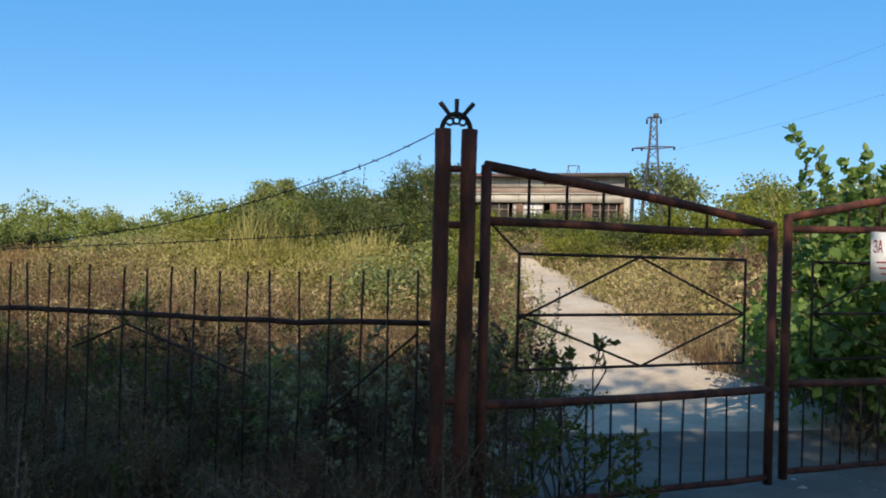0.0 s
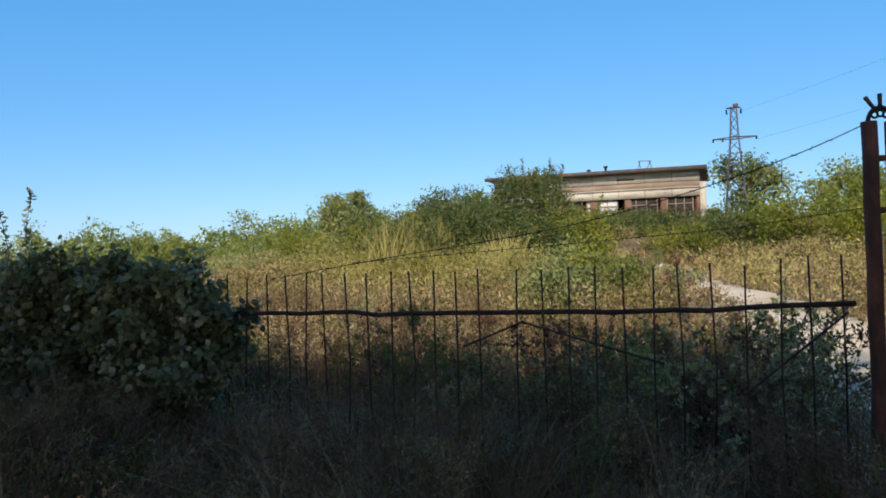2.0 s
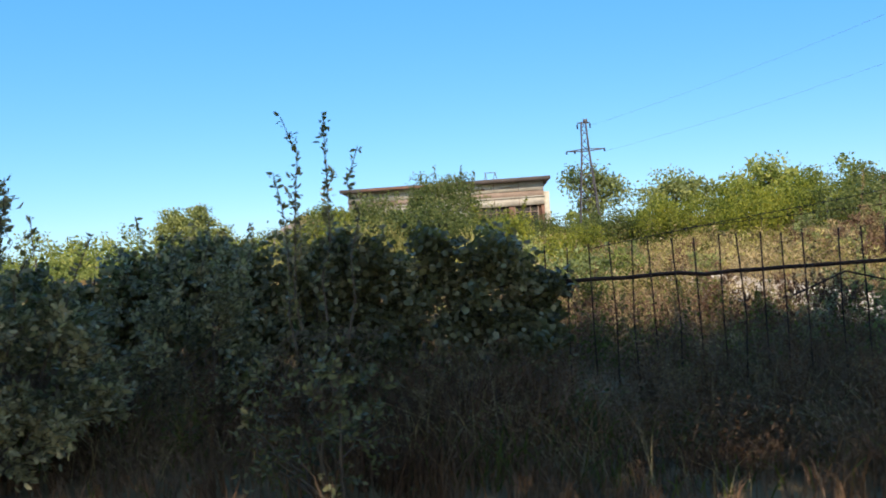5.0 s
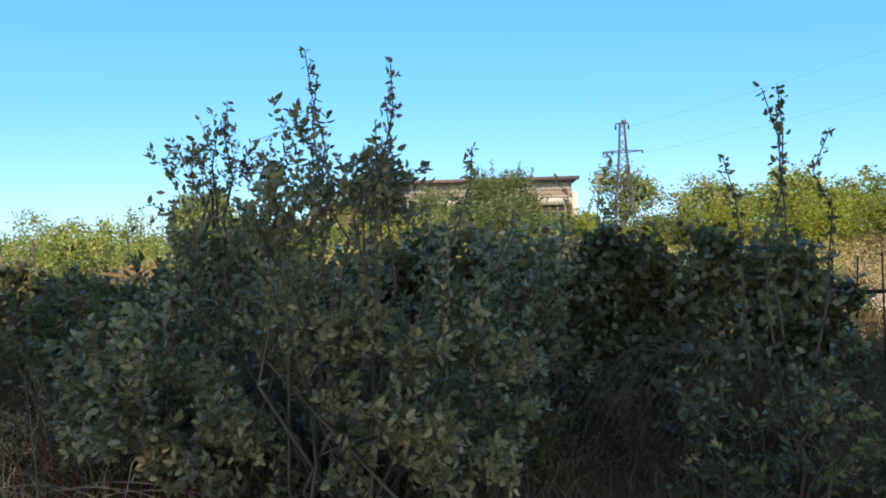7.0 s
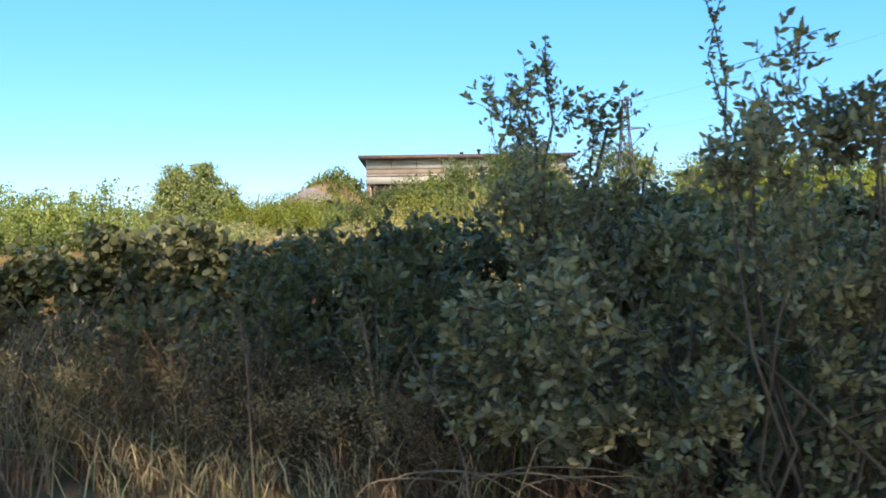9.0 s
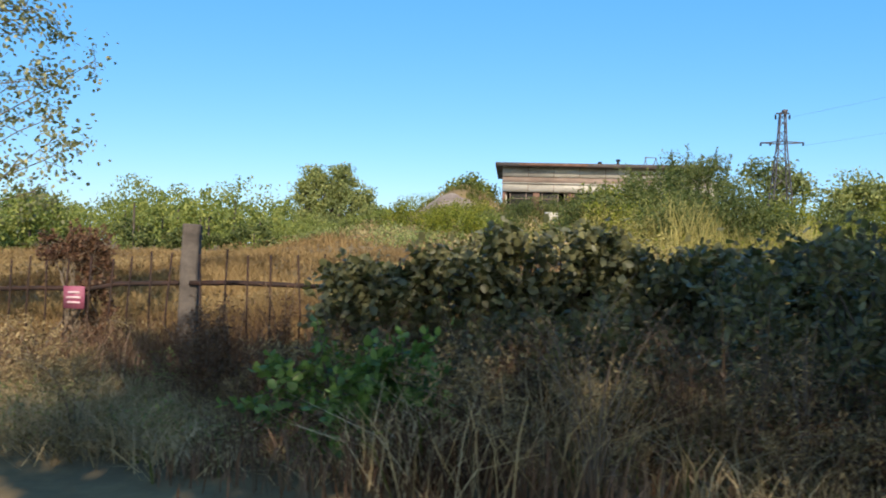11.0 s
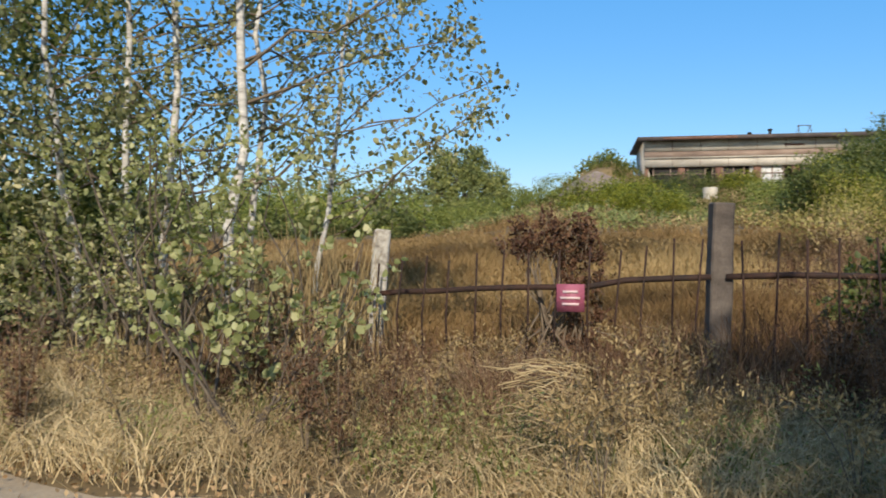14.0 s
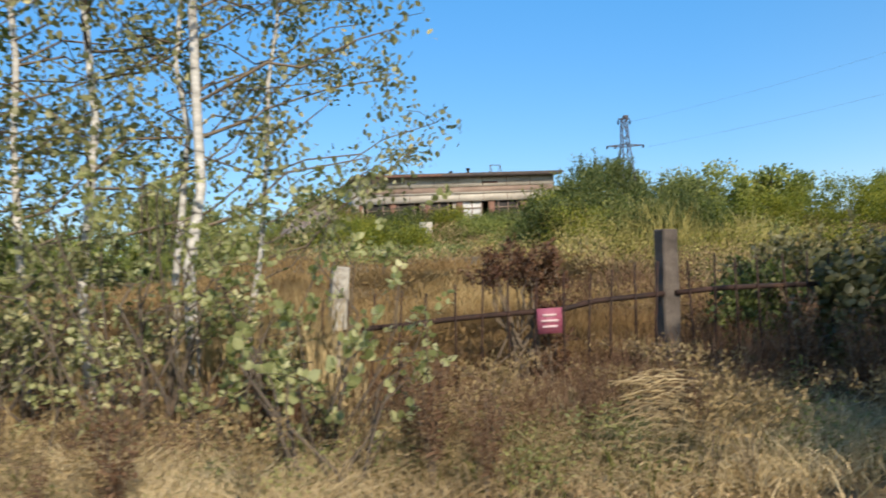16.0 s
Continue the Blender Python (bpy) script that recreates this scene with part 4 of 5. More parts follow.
# birches
def build_birch(x, y, h, r, lean, n, seed, label):
    rng = np.random.default_rng(seed)
    z0 = float(land(x, y))
    g = thing("birch", (x, y, z0), label, "tree", "birch saplings")
    top = vec(x + lean[0], y + lean[1], z0 + h)
    s = bend(rng, (x, y, z0 - 0.1), top, 0.005, 12)
    Geo().tube(s, np.linspace(r, r * 0.25, 12), 8, False).ob("trunk", BIRCH, g, smooth=True)
    leaf = Geo(seed + 1)
    for i in range(28):
        limb = Geo()
        u = rng.uniform(0.22, 0.97)
        b = np.array([np.interp(u, np.linspace(0, 1, 12), s[:, j]) for j in range(3)])
        az = rng.normal(0.3, 1.1) if rng.random() < 0.5 else rng.uniform(0, 2 * math.pi)
        L = rng.uniform(0.55, 1.0) * (0.55 + 1.35 * math.sin(math.pi * min(u + 0.1, 1.0)))
        e = b + vec(math.cos(az) * L, math.sin(az) * L, rng.uniform(0.2, 0.8) * L)
        q = bend(rng, b, e, 0.05, 5)
        limb.tube(q, np.linspace(r * 0.3, 0.004, 5), 4, False)
        for k in range(4):
            a = q[4] if k == 0 else q[rng.integers(2, 5)]
            tw = a + vec(*rng.normal(0, 0.22, 2), rng.uniform(-0.3, 0.2))
            limb.tube([a, (a + tw) / 2 + vec(0, 0, 0.04), tw], [0.006, 0.004, 0.002], 3, False)
            m = int(n / 112)
            t = rng.uniform(0, 1, m)[:, None]
            leaf.leaves(a * (1 - t) + tw * t + rng.normal(size=(m, 3)) * 0.1, 0.056, 0.75, 0.1, 0.6, fine=True, face=0.3)
        limb.ob("branch", TWIG, g)
    leaf.ob("crown", L_BIRCH, g)


for i, (bx, by, bh, br, ln) in enumerate([(-20.95, 3.7, 7.2, 0.05, (0.1, -0.05)), (-21.8, 4.1, 7.2, 0.045, (0.0, 0.1)), (-22.3, 4.3, 6.8, 0.04, (-0.2, 0.2)), (-21.3, 4.4, 6.8, 0.035, (0.4, 0.3)), (-22.6, 4.0, 6.4, 0.04, (-0.6, -0.1)), (-20.7, 4.6, 5.4, 0.03, (0.6, 0.2))]):
    build_birch(bx, by, bh, br, ln, 4300, 60 + i, "slender white-barked birch with thinning autumn leaves")
build_bush("bush", -24.2, 4.9, (1.7, 1.5), 4.8, 15000, 0.1, L_WILLOW, "tall dense green bush beside the birches", k=90, spread=0.28, seed=41, stems=20, thick=0.03)
build_bush("bush", -22.3, 3.6, (1.0, 0.6), 1.9, 2500, 0.065, L_BIRCH, "thin undergrowth of bare and leafy stems", k=40, spread=0.17, seed=42, stems=34)
build_bush("bush", -21.0, 3.3, (0.9, 0.5), 1.1, 900, 0.06, L_BIRCH, "undergrowth of dry and leafy stems below the birches", k=26, spread=0.16, seed=43, stems=26)
build_bush("poplar_sapling", -20.0, 2.0, (0.65, 0.4), 1.0, 300, 0.07, L_PALE, "sprawling poplar sapling with pale yellowing leaves", "shrub", k=16, spread=0.13, seed=44, stems=12, width=0.85)

build_bush("poplar_sapling", -20.1, 2.6, (0.85, 0.4), 2.1, 760, 0.055, L_PALE, "thin poplar suckers with pale hanging leaves", "shrub", k=46, spread=0.12, seed=50, stems=16, width=0.8, thick=0.009)
build_bush("bush", -21.2, 3.0, (1.1, 0.5), 2.6, 2300, 0.046, L_PALE, "pale leafy poplar suckers below the birches", k=60, spread=0.12, seed=46, stems=24, width=0.8)

# trees and shrubs on the hill
for i, (x, y, rx, h, n, m, tops, lab) in enumerate([
    (-9.2, 27.2, 1.75, 3.3, 14000, L_WILLOW, (5.35, 5.6, 5.3, 5.7, 5.4, 5.0), "feathery grey-green willow bush on the slope"),
    (-11.3, 23.9, 1.7, 2.4, 10000, L_WILLOW, (4.2, 4.35, 4.4, 4.1), "dense green willow bush at the edge of the reeds"),
    (-12.9, 21.6, 1.3, 1.8, 6500, L_WILLOW, (3.3, 3.45, 3.3), "low dark green willow bush above the meadow"),
    (-9.2, 21.6, 1.6, 2.1, 8500, L_WILLOW, (3.9, 4.0, 3.8), "broad green willow bush among the reeds"),
    (-10.9, 19.4, 1.3, 1.5, 5500, L_WILLOW, (3.0, 3.1), "spreading green willow bush in front of the reeds"),
    (-6.9, 24.6, 1.3, 1.9, 5500, L_YELLOW, (4.0, 3.9), "yellowing willow bush beside the driveway bend")]):
    build_bush("willow", x, y, (rx, rx * 0.85), h, n, 0.14, m, lab, k=int(50 * rx), spread=0.26, seed=45 + i, stems=14, thick=0.025, width=0.32, group="willow bushes",
               shoots=[(rx * (0.75 - 1.5 * j / (len(tops) - 1)), 0, z) for j, z in enumerate(tops)])
for i, (x, y, rx, h, m, lab) in enumerate([
    (-12.0, 23.5, 1.2, 1.8, L_YELLOW, "bushy yellow-green shrub among reeds"), (-10.9, 23.0, 1.2, 1.9, L_WILLOW, "bushy green shrub among reeds"),
    (0.2, 31, 1.9, 2.0, L_YELLOW, "bright yellowing shrub on the slope"), (2.8, 30, 1.7, 2.3, L_YELLOW, "rounded green shrub on the slope"), (-2.2, 33, 1.6, 1.3, L_WILLOW, "green shrub below the pylon"),
    (5.6, 31, 2.2, 2.4, L_YELLOW, "yellow-green shrub beside the driveway"), (9.5, 33, 2.6, 2.6, L_WILLOW, "wide green shrub on the slope"), (-5.0, 36, 1.8, 0.9, L_WILLOW, "green shrub in front of the workshop"),
    (-9.3, 44.5, 1.5, 0.8, L_WILLOW, "low green shrub under the workshop windows"), (-12.6, 44, 1.3, 0.8, L_YELLOW, "low yellow-green shrub by the workshop wall"), (-15.6, 43, 1.8, 1.0, L_WILLOW, "low green shrub on the bank"),
    (-12.0, 39, 1.0, 0.7, L_FAR, "low shrub in the hillside grass"), (-6.9, 42, 1.6, 0.8, L_WILLOW, "green shrub hiding the workshop wall"),
    (-24.8, 45, 2.2, 1.7, L_FAR, "spreading shrub at the hill foot"), (-22.6, 48, 1.7, 1.9, L_FAR, "dark shrub on the hill shoulder"), (-26.5, 41, 2.0, 1.5, L_FAR, "olive shrub at the meadow edge"),
    (2.6, 25.5, 1.7, 2.0, L_YELLOW, "olive-yellow shrub beside the driveway"), (5.4, 24.5, 1.9, 2.2, L_WILLOW, "broad green shrub beside the driveway"), (-6.2, 20.5, 0.8, 0.9, L_GREYTREE, "small grey-green shrub in the dry grass"), (-4.9, 14.5, 0.8, 0.9, L_GREYTREE, "loose grey-green shrub in the dry grass")]):
    build_bush("shrub", x, y, (rx, rx * 0.8), h, int(5000 * rx / 1.5), 0.11, m, lab, "shrub", k=40, spread=0.27, seed=70 + i, stems=8, group="hillside shrubs", thick=0.02)

rng_h = np.random.default_rng(77)
KIND = [(L_YELLOW, "yellow-green scrub bush on the slope"), (L_WILLOW, "grey-green scrub bush on the slope"), (L_FAR, "mixed autumn scrub bush on the slope")]
for i, (x, y, rx, hh) in enumerate([(-12.6, 20.5, 0.9, 1.4), (-11.3, 20.0, 0.8, 1.5), (-9.2, 20.6, 1.0, 1.5), (-7.6, 22.5, 1.2, 1.5), (-13.8, 23.5, 1.0, 1.1), (-5.0, 18.6, 0.9, 1.1), (-3.9, 16.5, 0.7, 0.9), (-16.5, 33, 1.3, 1.0), (-12.4, 33.5, 1.2, 0.9), (-18.5, 36, 1.4, 1.1), (-10.5, 34, 1.2, 1.0), (-8.4, 37.5, 1.4, 0.9), (-3.8, 29.5, 1.3, 1.5), (-16.8, 28, 1.0, 0.9), (-17.5, 24.5, 1.2, 1.1), (-19.5, 27, 1.3, 1.2), (-24.6, 30, 1.4, 1.4), (-25.2, 36, 1.5, 1.5), (-18.8, 31.5, 1.2, 1.0), (-23.6, 42.5, 1.4, 1.3), (-25.8, 44.5, 1.6, 1.7)]):
    m, lab = KIND[int(rng_h.integers(0, 3))]
    build_bush("shrub", x, y, (rx, rx * 0.8), hh, int(3600 * rx), 0.085, m, lab, "shrub", k=34, spread=0.2, seed=400 + i, stems=7, group="hillside shrubs", thick=0.015, shoots=[(rx * 0.3, 0, float(land(x, y)) + hh * 1.25), (-rx * 0.4, 0, float(land(x, y)) + hh * 1.15)])
build_tree("poplar", -28.9, 48.5, 5.0, 0.2, [(-1.3, 0, 6.2, 0.82), (-1.7, 0, 5.2, 0.88), (-1.4, 0, 4.1, 1.05), (0.7, 0, 6.5, 0.76), (1.0, 0, 5.5, 0.94), (1.9, 0, 4.9, 0.82), (0.9, 0, 4.3, 1.05), (2.3, 0, 3.9, 0.94), (-0.3, 0, 4.9, 1.05), (0, 0, 3.0, 1.2)], 20000, 0.19, L_GREYTREE, "twin-topped grey-green poplar standing above the scrub", 91, spread=0.23, k=20)
build_tree("hill_tree", -19.9, 50.5, 2.4, 0.12, [(0, 0, 5.9, 0.8), (-0.9, 0, 5.4, 0.8), (0.9, 0.2, 5.5, 0.8)], 2600, 0.22, L_FAR, "small round dark green tree on the hilltop", 92, spread=0.25)
build_tree("tree", -2.1, 44.5, 3.6, 0.15, [(-0.7, 0, 6.3, 0.8), (0.6, 0, 6.2, 0.9), (1.4, 0, 5.6, 0.8), (0.3, 0, 5.0, 1.1)], 3600, 0.22, L_GREYTREE, "grey-green tree crowding the foot of the pylon", 93, spread=0.3)
build_tree("tree", 3.1, 46, 3.2, 0.15, [(0, 0, 5.6, 1.1), (1.2, 0, 5.1, 1.2), (-1.2, 0, 4.7, 1.2)], 4500, 0.22, L_GREYTREE, "pale olive tree behind the shrubs", 94, spread=0.3)
build_tree("tree", 8.5, 45, 3.4, 0.15, [(0, 0, 5.4, 1.3), (1.5, 0, 4.9, 1.3), (-1.5, 0, 4.8, 1.3)], 4500, 0.24, L_FAR, "green tree on the ridge beyond the driveway", 95, spread=0.3)


def build_woods(name, x0, x1, y0, y1, count, h, n, size, mat, label, seed):
    """A far belt of trees as one mass of leaf clumps with an uneven crest."""
    rng = np.random.default_rng(seed)
    leaf, trunk = Geo(seed), Geo(seed + 1)
    for i in range(count):
        x, y = rng.uniform(x0, x1), rng.uniform(y0, y1)
        z0 = float(land(x, y))
        hh = h * rng.uniform(0.55, 1.1)
        w = hh * rng.uniform(0.35, 0.6)
        cc, p = clumps(rng, n // count, 14, (x, y, z0 + hh * 0.47), (w, w, hh * 0.47), hh * 0.085, 0.35)
        leaf.leaves(p, size, 0.7)
        trunk.tube([(x, y, z0 - 0.3), (x, y, z0 + hh * 0.6)], [0.03 * hh, 0.012 * hh], 5, False)
    g = thing(name, (x0, y0, 0), label, "woods", kind="stuff")
    trunk.ob("trunks", BARK, g)
    leaf.ob("canopy", mat, g)


build_woods("far_woods", -330, -60, 150, 240, 60, 11, 30000, 0.9, L_FAR, "belt of mixed autumn trees beyond the meadow", 101)
build_woods("far_woods", -95, -34, 62, 110, 46, 7.0, 50000, 0.32, L_FAR, "scrubby thicket at the meadow edge", 102)
build_woods("far_woods", -62, -30, 42, 60, 22, 2.3, 30000, 0.2, L_WILLOW, "low green thicket along the meadow", 103)
build_woods("far_woods", 8, 70, 55, 90, 30, 5.5, 36000, 0.32, L_FAR, "mixed trees along the ridge", 104)
build_woods("far_woods", -40, 8, 62, 100, 24, 3.2, 10000, 0.5, L_FAR, "trees behind the workshop", 105)
build_woods("far_woods", -80, -40, 14, 40, 24, 4.0, 34000, 0.2, L_FAR, "thicket beyond the birches", 106)

# added out of view, only to hold sky light off the driveway
build_woods("sky_blocking_thicket", -1, 15, -11, -6.5, 26, 6.0, 16000, 0.3, L_FAR, "unseen thicket added across the lane to dim the driveway", 107)

build_woods("far_woods", -190, -22, 105, 150, 70, 8.0, 46000, 0.5, L_FAR, "hazy line of trees closing the meadow", 108)


# trees across the lane, behind the walker, that shade the verge
for i, (x, y, h, r) in enumerate([(10.5, -7.2, 12, 2.6), (7.2, -7.7, 12, 2.7), (4.0, -7.2, 11.9, 2.6), (1.0, -7.7, 11.6, 2.5), (-2.0, -7.2, 11.0, 2.5), (-5.0, -7.7, 10.8, 2.4), (-8.0, -7.2, 10.2, 2.3)]):
    build_tree("roadside_tree", x, y, h, 0.2, [(0, 0, h * 0.86, r * 0.7), (-r * 0.55, 0.2, h * 0.74, r * 0.7), (r * 0.55, -0.2, h * 0.73, r * 0.7), (0, 0.3, h * 0.64, r * 0.7)], 4300, 0.36, L_FAR, "leafy roadside tree across the lane", 110 + i, spread=0.5, group="roadside trees", k=30)
build_tree("roadside_tree", -10.4, -7.4, 9.6, 0.14, [(0, 0, 8.3, 1.0), (-0.6, 0, 7.2, 0.9), (0.6, 0, 6.6, 0.9)], 1500, 0.26, L_FAR, "thin-crowned roadside tree across the lane", 128, spread=0.4, group="roadside trees", k=26)
for i, (x, y, crown) in enumerate([(-12.5, -6.2, [(-0.4, 0, 5.7, 0.6), (0.4, 0, 5.8, 0.6), (-0.3, 0, 6.7, 0.7), (0.3, 0, 7.5, 0.6), (0, 0, 4.9, 0.55)]), (-13.7, -6.3, [(-0.4, 0, 5.7, 0.6), (0.4, 0, 5.8, 0.6), (-0.3, 0, 6.6, 0.7), (0.3, 0, 7.6, 0.6), (0, 0, 4.9, 0.55)]), (-14.9, -6.1, [(-0.35, 0, 5.4, 0.5), (0.4, 0, 5.2, 0.5), (0, 0, 6.2, 0.55), (-0.1, 0, 7.0, 0.4)])]):
    build_tree("roadside_tree", x, y, 7.2, 0.05, crown, 1250, 0.24, L_FAR, "slim young roadside tree with a small crown", 130 + i, spread=0.3, group="roadside trees", k=20)


# ---- grass ----
def build_grass(name, mat, n, x0, x1, y0, y1, h, w, label, seed, lean=0.4, tuft=0, keep=None):
    rng = np.random.default_rng(seed)
    if tuft:
        c = ground_points(rng, tuft, x0, x1, y0, y1)
        p = c[rng.integers(0, tuft, n)] + np.concatenate([rng.normal(0, 0.11, (n, 2)), np.zeros((n, 1))], 1)
        p[:, 2] = land(p[:, 0], p[:, 1])
    else:
        p = ground_points(rng, n, x0, x1, y0, y1)
    if keep is not None:
        p = p[keep(p[:, 0], p[:, 1])]
    hh = h * (0.55 + 0.9 * (0.5 + 0.5 * np.sin(p[:, 0] * 1.7 + 1.3 * np.sin(p[:, 1] * 1.1 + seed))))
    return tagged(Geo(seed).blades(p - vec(0, 0, 0.02), hh, w, lean).ob(name, mat), label, "grass", kind="stuff")


TRACK = [(0.8, 2.6), (6.2, 2.0), (9.6, 1.1), (11.7, 0.05), (13.1, -0.45), (15.2, -1.1), (18.7, -2.4), (23, -3.5), (26.3, -4.5), (28.6, -6.2)]


def off_track(x, y):
    ty, tx = zip(*TRACK)
    half = np.interp(y, [0.8, 6, 9.6, 11.7, 15.2, 18.7, 23, 32], [2.7, 2.0, 1.75, 1.3, 1.2, 0.95, 1.05, 0.8])
    on_bank = ((x + 20.9) / 2.1) ** 2 + ((y - 40.2) / 4.2) ** 2 < 1
    return ~on_bank & (abs(x - np.interp(y, ty, tx)) > half * (0.9 + 0.15 * np.sin(x * 9 + y * 7)))


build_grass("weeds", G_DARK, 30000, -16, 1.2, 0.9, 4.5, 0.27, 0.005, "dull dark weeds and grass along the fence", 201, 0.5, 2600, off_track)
build_grass("weeds", G_GREEN, 2500, -16, 1.0, 1.0, 4.4, 0.3, 0.008, "low green weeds in the shade", 202, 0.6, 700, off_track)


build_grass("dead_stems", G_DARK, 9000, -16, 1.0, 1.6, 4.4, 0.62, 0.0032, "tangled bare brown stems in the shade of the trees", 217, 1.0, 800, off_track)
build_grass("dead_stems", G_DRY, 1800, -15, 0.6, 1.2, 4.2, 0.55, 0.003, "pale bent dead stems on the verge", 218, 1.3, 160, off_track)


def build_scrub(name, mat, n, k, x0, x1, y0, y1, h, size, spread, label, seed, keep=None, width=0.35):
    """Low tangled weeds: leaf clusters at uneven heights over the ground."""
    rng = np.random.default_rng(seed)
    c = ground_points(rng, k, x0, x1, y0, y1)
    if keep is not None:
        c = c[keep(c[:, 0], c[:, 1])]
    top = h * (0.35 + 0.65 * rng.random(len(c))) * (0.7 + 0.5 * (0.5 + 0.5 * np.sin(c[:, 0] * 0.9 + 1.4 * np.sin(c[:, 1] * 0.7 + seed))))
    w = rng.integers(0, len(c), n)
    p = c[w] + np.concatenate([rng.normal(0, spread, (n, 2)), np.zeros((n, 1))], 1)
    p[:, 2] = land(p[:, 0], p[:, 1]) + top[w] * rng.uniform(0, 1, n) ** 0.8
    return tagged(Geo(seed).leaves(p, size, width, 0.12, -0.7).ob(name, mat), label, "weeds", kind="stuff")


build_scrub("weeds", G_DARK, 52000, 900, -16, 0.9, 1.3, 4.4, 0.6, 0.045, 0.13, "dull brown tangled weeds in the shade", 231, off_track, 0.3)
build_scrub("weeds", L_VINE, 4000, 100, -16, 0.4, 2.2, 4.4, 0.5, 0.06, 0.13, "green leafy weeds in the shade", 232, off_track, 0.55)
build_grass("dry_grass", G_DARK, 14000, -16, 7, 4.8, 13, 0.5, 0.006, "dull dry grass behind the fence", 203, 0.5, 1400, off_track)
build_scrub("dry_weeds", G_DARK, 60000, 1500, -16, 1.4, 4.8, 12, 0.95, 0.05, 0.13, "tangled brown weeds behind the fence", 220, off_track)
build_scrub("dry_weeds", G_DRY, 26000, 800, -14, 1.4, 7.5, 14, 0.9, 0.06, 0.13, "pale dry weeds behind the fence", 221, off_track)
build_scrub("green_weeds", G_GREEN, 16000, 420, -14, 1.2, 5, 16, 1.0, 0.07, 0.15, "straggling green weeds among dry ones", 222, off_track, 0.5)
build_scrub("dry_weeds", G_DRY, 46000, 1400, -14.5, 9, 13, 28, 0.75, 0.1, 0.22, "pale dry weeds covering the slope", 223, off_track)
build_scrub("green_weeds", G_REED, 26000, 700, -15, 6, 14, 27, 0.85, 0.11, 0.24, "golden weeds covering the slope", 224, off_track)
build_scrub("dry_weeds", G_DARK, 26000, 700, 2.5, 10, 8, 24, 1.1, 0.09, 0.22, "brown dead brush beside the driveway", 225, off_track)
build_grass("dry_grass", G_DRY, 12000, -14, 8, 10, 27, 0.35, 0.009, "dry grass on the slope", 204, 0.5, 1800, off_track)
build_grass("dry_grass", G_STRAW, 34000, -25, -14.5, 1.15, 4.0, 0.2, 0.0035, "straw-coloured dry grass on the verge", 205, 1.5, 1500)
build_scrub("dry_weeds", G_STRAW, 46000, 520, -24, -14.5, 1.2, 2.8, 0.34, 0.03, 0.11, "matted bleached weeds on the verge", 228, None, 0.13)
build_grass("weeds", G_GREEN, 3000, -25, -14.5, 1.5, 3.6, 0.16, 0.009, "grey-green low weeds in the dry grass", 206, 0.7, 500)
build_scrub("dry_weeds", G_DRY, 44000, 560, -24, -14.5, 1.35, 3.4, 0.44, 0.027, 0.09, "tan seeding weeds on the verge", 233, None, 0.16)
build_scrub("weeds", G_DARK, 50000, 700, -21.5, -14, 2.4, 4.3, 0.52, 0.03, 0.11, "brown dead weeds below the fence", 234, None, 0.18)
build_scrub("weeds", L_GREYTREE, 13000, 130, -23, -14.5, 1.4, 2.9, 0.36, 0.03, 0.1, "grey-green mugwort on the verge", 235, None, 0.4)
build_grass("weeds", G_DARK, 9000, -21, -14, 2.6, 4.4, 0.4, 0.004, "dark weeds at the foot of the fence", 207, 0.4, 700)
build_grass("dry_stalks", G_DRY, 1300, -22.3, -19.9, 3.2, 4.6, 0.75, 0.006, "upright tan dry stalks", 208, 0.15, 120)
def on_meadow(x, y):
    """The meadow stops where the hill begins to rise."""
    return (x < -25) | (y < 20 + 1.5 * np.sin(x * 0.8) + np.clip(-19 - x, 0, 9) * 1.2)


build_grass("meadow", G_FIELD, 60000, -62, -14, 5, 42, 0.24, 0.018, "orange-brown autumn meadow", 209, 0.5, 0, on_meadow)
build_grass("meadow", G_FIELD, 46000, -32, -13.5, 5, 17, 0.26, 0.011, "thick russet grass of the near meadow", 236, 0.5)
build_scrub("green_weeds", L_GREYTREE, 9000, 260, -25, -13, 20, 31, 0.6, 0.13, 0.28, "green scrub at the foot of the hill", 237, lambda x, y: ~on_meadow(x, y), 0.4)
build_scrub("dry_weeds", G_DRY, 20000, 520, -25, -12, 19, 38, 0.45, 0.12, 0.28, "tan dry weeds at the foot of the hill", 238, lambda x, y: ~on_meadow(x, y), 0.3)
build_scrub("meadow_weeds", G_FIELD, 30000, 900, -40, -13.5, 6, 30, 0.5, 0.09, 0.3, "low russet weeds in the meadow", 229, on_meadow, 0.3)
build_scrub("dry_weeds", G_DRY, 15000, 300, -14.8, -10.9, 1.0, 2.9, 0.75, 0.035, 0.1, "feathery dry weeds beside the lane", 239, None, 0.2)
build_grass("meadow", G_FIELD, 16000, -24, -14, 4.6, 9, 0.4, 0.007, "russet meadow grass close behind the fence", 210, 0.4)
build_scrub("green_weeds", G_GREEN, 30000, 700, -25, 9, 28, 46, 0.6, 0.16, 0.35, "green undergrowth over the hillside", 226, off_track, 0.5)
build_scrub("dry_weeds", G_DRY, 22000, 600, -24, 9, 27, 44, 0.5, 0.15, 0.35, "dry undergrowth over the hillside", 227, off_track)
build_grass("hill_grass", G_DRY, 14000, -22, 8, 26, 46, 0.3, 0.02, "dry grass over the hillside", 211, 0.5, 2400, off_track)
build_grass("hill_grass", G_GREEN, 16000, -24, 10, 24, 46, 0.32, 0.025, "green tufts over the hillside", 212, 0.5, 900, off_track)
